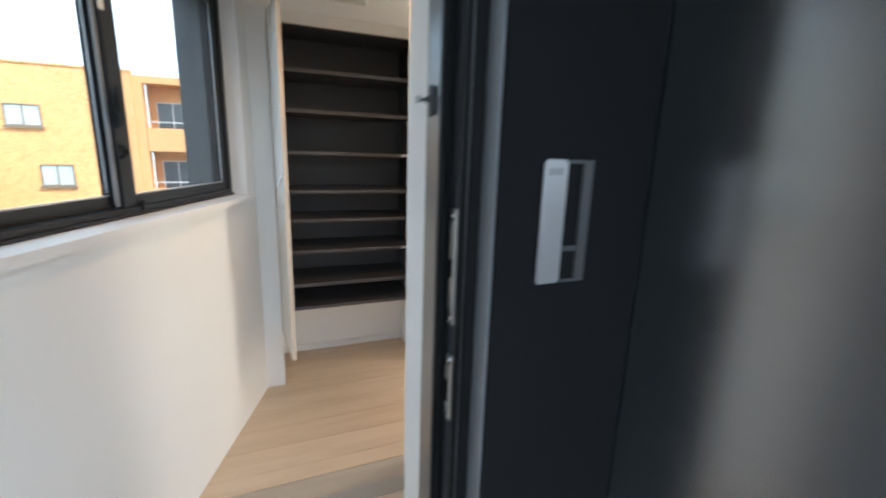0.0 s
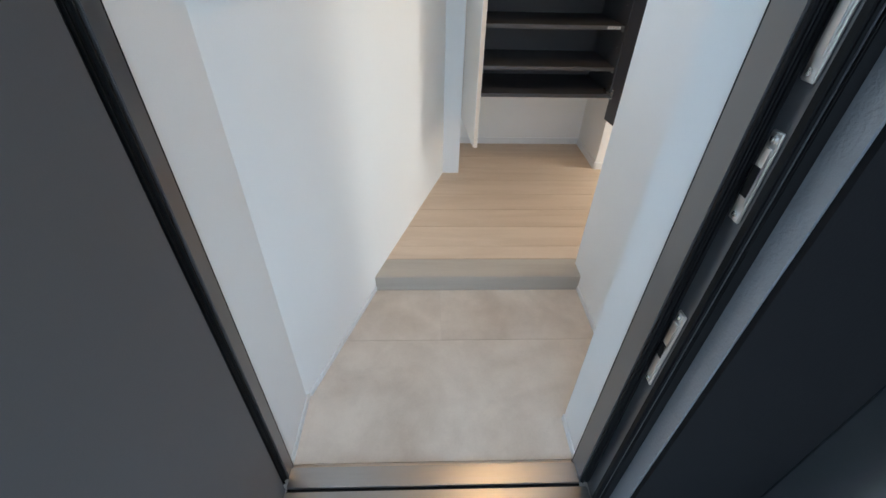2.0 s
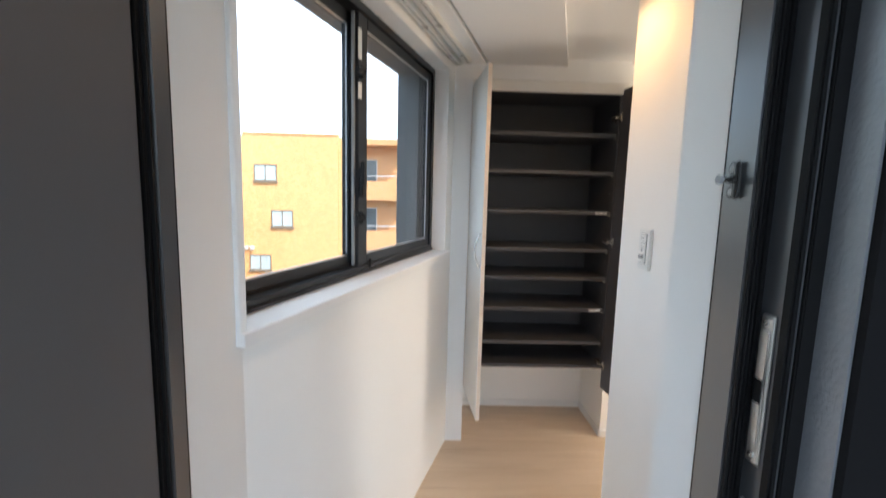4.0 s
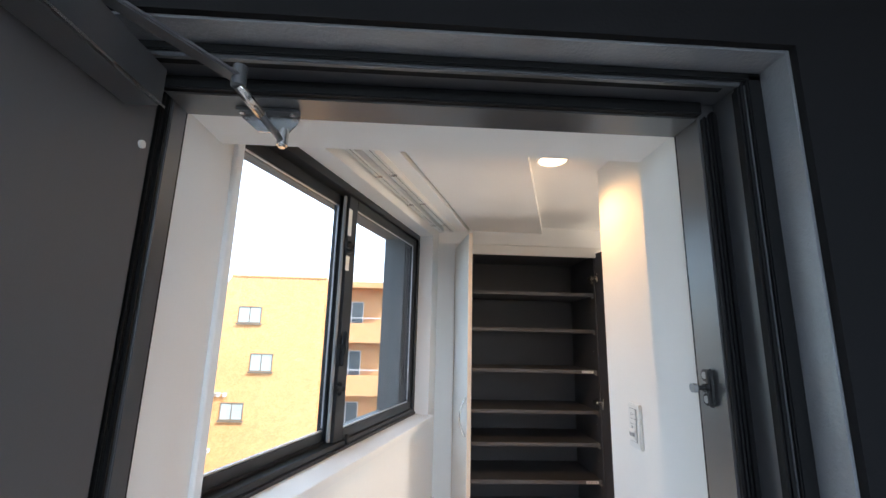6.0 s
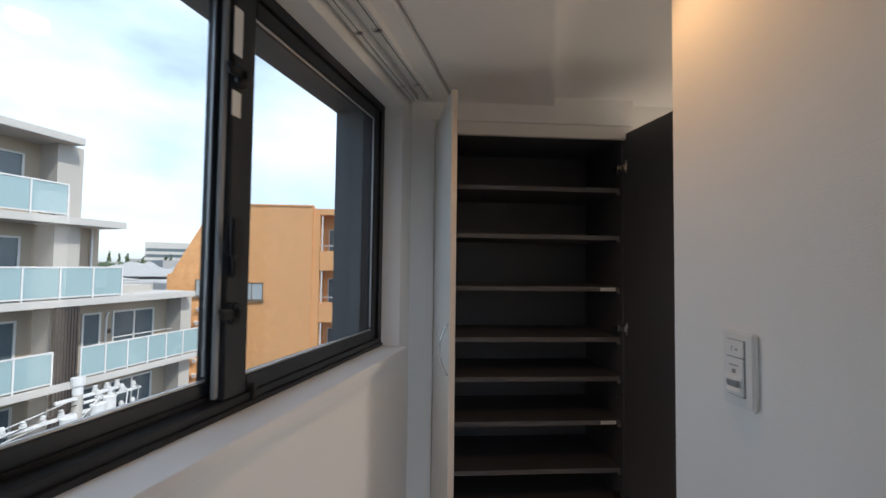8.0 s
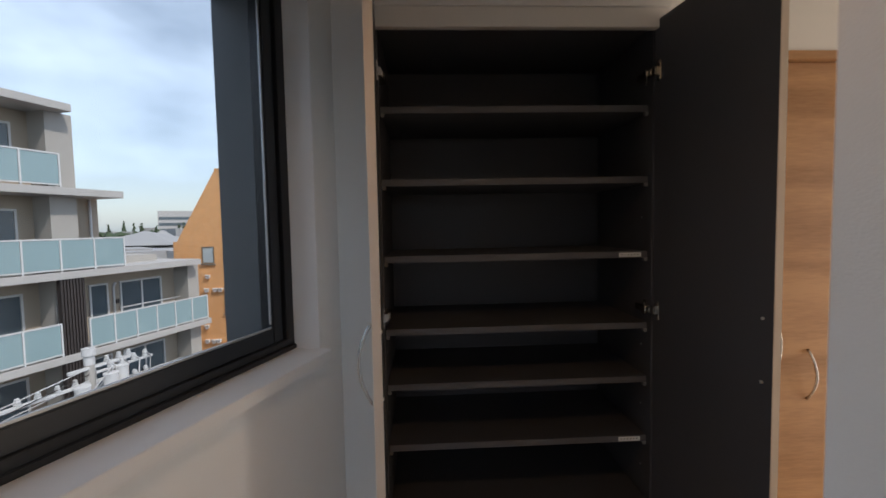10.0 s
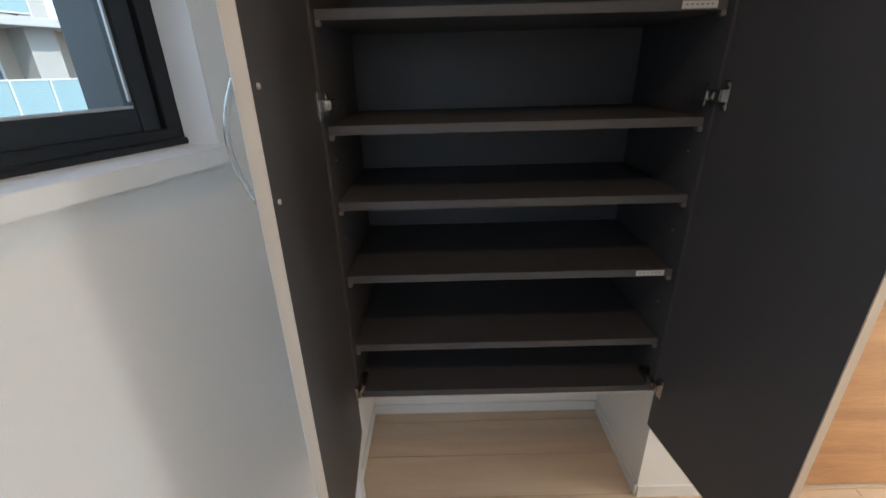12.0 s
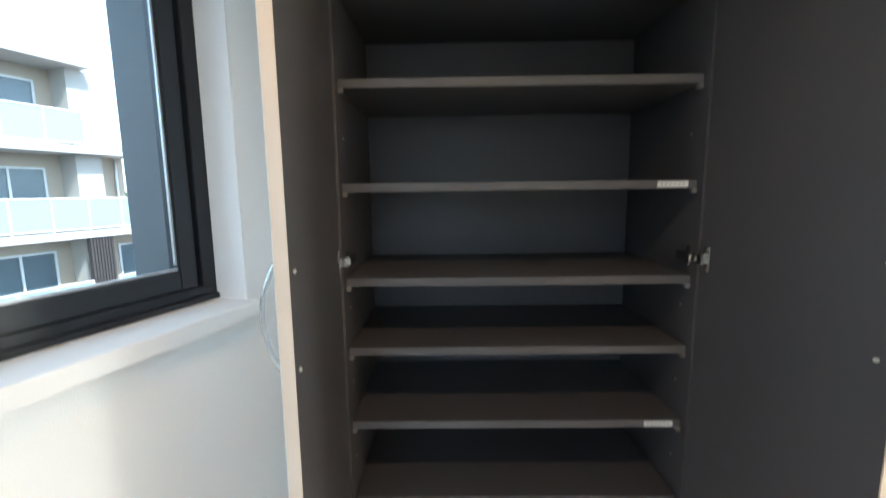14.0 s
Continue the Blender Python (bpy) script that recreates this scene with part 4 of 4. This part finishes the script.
balcony(-15.6, -5.6, 3.15, 9)
balcony(-15.6, -3.55, 0.25, 11)
for z in (-2.65, -5.55, -8.45):
    balcony(-15.6, -5.86, z, 9)
    balcony(-5.0, 0.30, z, 6)
for k in range(8):
    part("screen_slat", box((-5.82 + k * 0.098, 0.02, -11.0), (-5.755 + k * 0.098, 0.16, -0.02)), SLAT, flats, "dark brown vertical slat")
part("screen_back", box((-5.83, 0.165, -11.0), (-5.04, 0.20, -0.02)), SLAT, flats)

# orange tiled block further off
E8 = Vector((0.41, 0.183, 1.592))
block = thing("tiled_building", "orange tile-clad apartment block with a sloping gable edge", "building", m=Matrix.Translation(E8) @ Matrix.Scale(0.70, 4) @ Matrix.Translation(-E8))
gb = bmesh.new()
outline = [(-19.4, -16.5), (-7.95, -16.5), (-7.95, 6.35), (-15.9, 6.35), (-19.1, 0.68), (-19.4, 0.68)]
fr = [gb.verts.new((x, 36.0, z)) for x, z in outline]
bk = [gb.verts.new((x, 52.0, z)) for x, z in outline]
gb.faces.new(fr)
gb.faces.new(list(reversed(bk)))
for k in range(len(outline)):
    j = (k + 1) % len(outline)
    gb.faces.new((fr[k], bk[k], bk[j], fr[j]))
bmesh.ops.recalc_face_normals(gb, faces=gb.faces)
part("wall", gb, BRICK, block)
part("coping", box((-15.9, 35.93, 6.35), (-7.90, 36.5, 6.50), 0.02), BRICK, block)
part("wing", box((-7.94, 38.2, -16.5), (-2.0, 51.5, 6.2)), BRICK, block)
part("wing_roof", box((-7.94, 36.3, 5.75), (-2.0, 52, 6.25)), BRICK, block)
part("wing_column", box((-7.94, 36.2, -16.5), (-7.40, 38.2, 5.75)), BRICK, block)
for z in (1.05, -3.25, -7.55):
    bb = part("balcony", box((-7.38, 36.25, z), (-2.0, 36.55, z + 1.65), 0.02), BRICK, block)
    part("balcony_floor", box((-7.38, 36.56, z), (-2.0, 38.19, z + 0.25)), BEIGE, bb)
    part("rail", box((-7.38, 36.3, z + 2.05), (-2.0, 36.38, z + 2.12)), POST, bb)
    window_unit(block, -7.0, -4.9, z + 0.3, z + 3.6, 38.18, 2)
    part("post", box((-7.25, 36.3, z + 1.65), (-7.15, 36.4, z + 4.6)), POST, bb)
for s0, s1, z0, z1, sp in ((-15.0, -13.1, 2.48, 3.85, 2), (-17.15, -16.2, -1.10, 0.26, 1), (-15.56, -13.73, -5.2, -3.86, 2), (-13.62, -11.8, -1.40, 0.02, 2), (-17.2, -16.2, -9.6, -8.2, 1), (-13.6, -11.8, -9.6, -8.2, 2)):
    window_unit(block, s0, s1, z0, z1, 35.99, sp, BRONZE, PALE_GLASS)
    part("sill", box((s0 - 0.1, 35.85, z0 - 0.15), (s1 + 0.1, 35.99, z0 - 0.02)), BRONZE, block)
for s, z in ((-16.75, -2.2), (-16.9, -3.3), (-16.2, -3.3), (-15.8, -3.3), (-15.3, -3.3), (-17.0, -6.3), (-17.0, -7.5), (-16.5, -7.5), (-16.1, -7.5)):
    vb = bmesh.new()
    disc(vb, (s, 36.0, z), (0, -1, 0), 0.15, 0.22, 12)
    box_in(vb, (s - 0.17, 35.72, z + 0.10), (s + 0.17, 36.0, z + 0.18))
    part("vent_cap", vb, POST, block)
ant = tube([(-6.3, 40, 6.2), (-6.3, 40, 8.3)], 0.04, 6)
part("aerial", ant, POST, block)
part("aerial_arm", tube([(-6.9, 40, 8.1), (-5.9, 40, 8.2)], 0.03, 6), POST, block)

# utility pole with its gear
pole = thing("utility_pole", "pale concrete utility pole crowded with transformers and cables", "utility pole", m=pose(-10.45, 15.0, 0, 0, 0, 71.6))
pb = bmesh.new()
bmesh.ops.create_cone(pb, cap_ends=True, segments=16, radius1=0.22, radius2=0.14, depth=8.8, matrix=Matrix.Translation((0, 0, -6.8)))
part("mast", pb, CONCRETE, pole)
cap = bmesh.new()
disc(cap, (0, 0, -2.45), (0, 0, 1), 0.20, 0.24, 16)
disc(cap, (0, 0, -2.75), (0, 0, 1), 0.15, 0.30, 16)
part("cap", cap, POST, pole)
for z, l0, l1 in ((-2.85, -0.7, 1.3), (-3.35, -2.6, 1.0), (-3.85, -3.4, 0.6)):
    part("crossarm", box((l0, -0.12, z - 0.05), (l1, -0.02, z + 0.05), 0.01), POST, pole)
for x, z in ((0.5, -2.78), (0.9, -2.78), (1.25, -2.78), (-0.5, -3.28), (-1.0, -3.28), (-1.5, -3.28), (-2.0, -3.28), (-2.5, -3.28), (0.8, -3.28)):
    ib = bmesh.new()
    for k in range(3):
        disc(ib, (x, -0.07, z + 0.07 * k), (0, 0, 1), 0.09 - 0.015 * k, 0.045, 12)
    part("insulator", ib, POST, pole)
for x, y, z in ((0.45, -0.3, -3.75), (-0.45, -0.3, -3.9), (0.95, -0.1, -3.65)):
    tb = bmesh.new()
    disc(tb, (x, y, z), (0, 0, 1), 0.21, 0.55, 18)
    disc(tb, (x, y, z + 0.55), (0, 0, 1), 0.23, 0.05, 18)
    part("transformer", tb, POST, pole)
for z, l1 in ((-3.05, 2.1), (-3.65, 1.9)):
    part("crossarm", box((0.1, -0.16, z - 0.04), (l1, -0.08, z + 0.04), 0.01), POST, pole)
    for k in range(4):
        x = 0.55 + 0.42 * k
        ib = bmesh.new()
        for q in range(4):
            disc(ib, (x, -0.12, z + 0.05 + 0.06 * q), (0, 0, 1), 0.085 - 0.028 * (q % 2), 0.05, 12)
        part("insulator", ib, POST, pole)
        lo = z - 0.55 - 0.08 * (k % 2)
        part("lead", tube([(x, -0.12, z + 0.25), (x + 0.16, -0.2, z + 0.02), (x + 0.08, -0.24, lo + 0.1), (x - 0.2, -0.2, lo)], 0.022, 5), GREY_PLASTIC if k % 2 else POST, pole)
part("switch_box", box((1.25, -0.42, -4.35), (1.62, -0.12, -3.85), 0.03), POST, pole)
part("ladder_rung", tube([(-0.35, 0, -4.6), (0.35, 0, -4.6)], 0.02, 6), POST, pole)
for k, (x, z) in enumerate(((-0.6, -3.9), (-1.1, -4.0), (-1.6, -4.05), (-2.1, -4.1), (-2.6, -4.15))):
    part("fuse_holder", boxes([((x - 0.08, -0.2, z - 0.45), (x + 0.08, -0.05, z))], 0.03), GREY_PLASTIC, pole)
for k in range(7):
    z = -2.8 - 0.22 * k
    pts = [(0.2 * math.cos(k) - 14 * (1 - t), -0.1 - 0.4 * math.sin(k * 2.3) * (1 - t), z - 0.9 * math.sin(math.pi * t) * 0.6 - (1 - t) * 0.7) for t in [j / 12 for j in range(13)]]
    part("cable", tube(pts, 0.016, 5), SLAT if k % 2 else POST, pole)
for k in range(6):
    pts = [(0.2 - 0.5 * k * (j / 10) + 0.3, -0.28 + 0.05 * math.sin(j + k), -2.9 - 0.7 * math.sin(math.pi * j / 10) - 0.08 * j) for j in range(11)]
    part("cable", tube(pts, 0.02, 5), POST if k % 2 else GREY_PLASTIC, pole)

# roofs and trees to the horizon
rng = random.Random(5)
town = bmesh.new()
for k in range(420):
    dist = rng.uniform(55, 420)
    ang = radians(rng.uniform(4, 62))
    x, y = -math.sin(ang) * dist, math.cos(ang) * dist
    w, dep, h = rng.uniform(5, 14), rng.uniform(5, 14), rng.uniform(5.5, 11.0) if rng.random() < 0.93 else rng.uniform(11, 15.0)
    a = pose(x, y, -11.3, 0, 0, rng.uniform(0, 90))
    made = bmesh.ops.create_cube(town, size=1, matrix=a @ Matrix.Translation((0, 0, h / 2)) @ Matrix.Diagonal((w, dep, h, 1)))
    if rng.random() < 0.6:
        bmesh.ops.create_cone(town, cap_ends=True, segments=4, radius1=max(w, dep) * 0.74, radius2=0.4, depth=2.2, matrix=a @ Matrix.Translation((0, 0, h + 1.1)) @ pose(0, 0, 0, 0, 0, 45))
tn = mesh_of("far_town", town, CITY)
tagged(new("far_town", tn), "low houses and roofs stretching to the horizon", "houses", kind="stuff")
wood_bm = bmesh.new()
for k in range(260):
    dist = rng.uniform(60, 330)
    ang = radians(rng.uniform(4, 60))
    c = Vector((-math.sin(ang) * dist, math.cos(ang) * dist, -6.5 + rng.uniform(0, 3.5)))
    for j in range(9):
        o = Vector((rng.gauss(0, 1.6), rng.gauss(0, 1.6), rng.gauss(0, 1.2)))
        bmesh.ops.create_icosphere(wood_bm, subdivisions=1, radius=rng.uniform(0.5, 1.3), matrix=Matrix.Translation(c + o))
for k in range(90):
    dist, ang = rng.uniform(150, 260), radians(rng.uniform(22, 40))
    top = rng.uniform(-0.5, 2.6)
    c = Vector((-math.sin(ang) * dist, math.cos(ang) * dist, 0))
    for j in range(12):
        o = Vector((rng.gauss(0, 2.2), rng.gauss(0, 2.2), top - 1 - abs(rng.gauss(0, 2.5))))
        bmesh.ops.create_icosphere(wood_bm, subdivisions=1, radius=rng.uniform(0.6, 1.3), matrix=Matrix.Translation(c + o))
    if k % 8 == 0:
        for j in range(9):
            bmesh.ops.create_icosphere(wood_bm, subdivisions=1, radius=1.0 - 0.1 * j, matrix=Matrix.Translation(c + Vector((rng.gauss(0, 0.15), 0, top - 1.5 + 0.62 * j))))
for v in wood_bm.verts:
    v.co += Vector((rng.gauss(0, 0.2), rng.gauss(0, 0.2), rng.gauss(0, 0.2)))
tagged(new("far_trees", mesh_of("far_trees", wood_bm, LEAVES)), "dark tree crowns among the far roofs", "trees", kind="stuff")
tower = thing("office_block", "pale office block far off on the skyline", "building", m=pose(-109, 198, -11.3, 0, 0, 26))
part("wall", box((-8, -6, 0), (8, 6, 21.5)), SLAB_WHITE, tower)
for k in range(7):
    part("window_band", box((-7.6, -6.08, 2.0 + 2.6 * k), (7.6, -6.0, 3.3 + 2.6 * k)), DARK_GLASS, tower)


# ---- floor pieces ----
plank_y = [1.1275] + [1.225 + 0.165 * k for k in range(9)]
rows = list(zip(plank_y, plank_y[1:]))
for i, (y0, y1) in enumerate(rows):
    xs = [wall_x(y0) - 0.06, 2.05 + (i * 0.37) % 0.9, 3.1]
    for x0, x1 in zip(xs, xs[1:]):
        if x1 - x0 < 0.05:
            continue
        part("plank", box((x0 + 0.0005, y0 + 0.0007, HALL - 0.0118), (x1 - 0.0005, min(y1, 2.434) - 0.0007, HALL), 0.0008), FLOOR_WOOD, floor_hall)
for x0, x1, y0, y1 in ((-0.55, 0.99, 0.2235, 0.708), (JL + 0.002, JR - 0.002, 0.207, 0.2232), (-0.3, 0.35, 0.708, 0.9995), (0.35, 0.99, 0.708, 0.9995)):
    part("tile", box((x0 + 0.0003, y0 + 0.0006, -0.0058), (x1 - 0.0003, y1 - 0.0006, 0.0), 0.0004), TILE, floor_low)
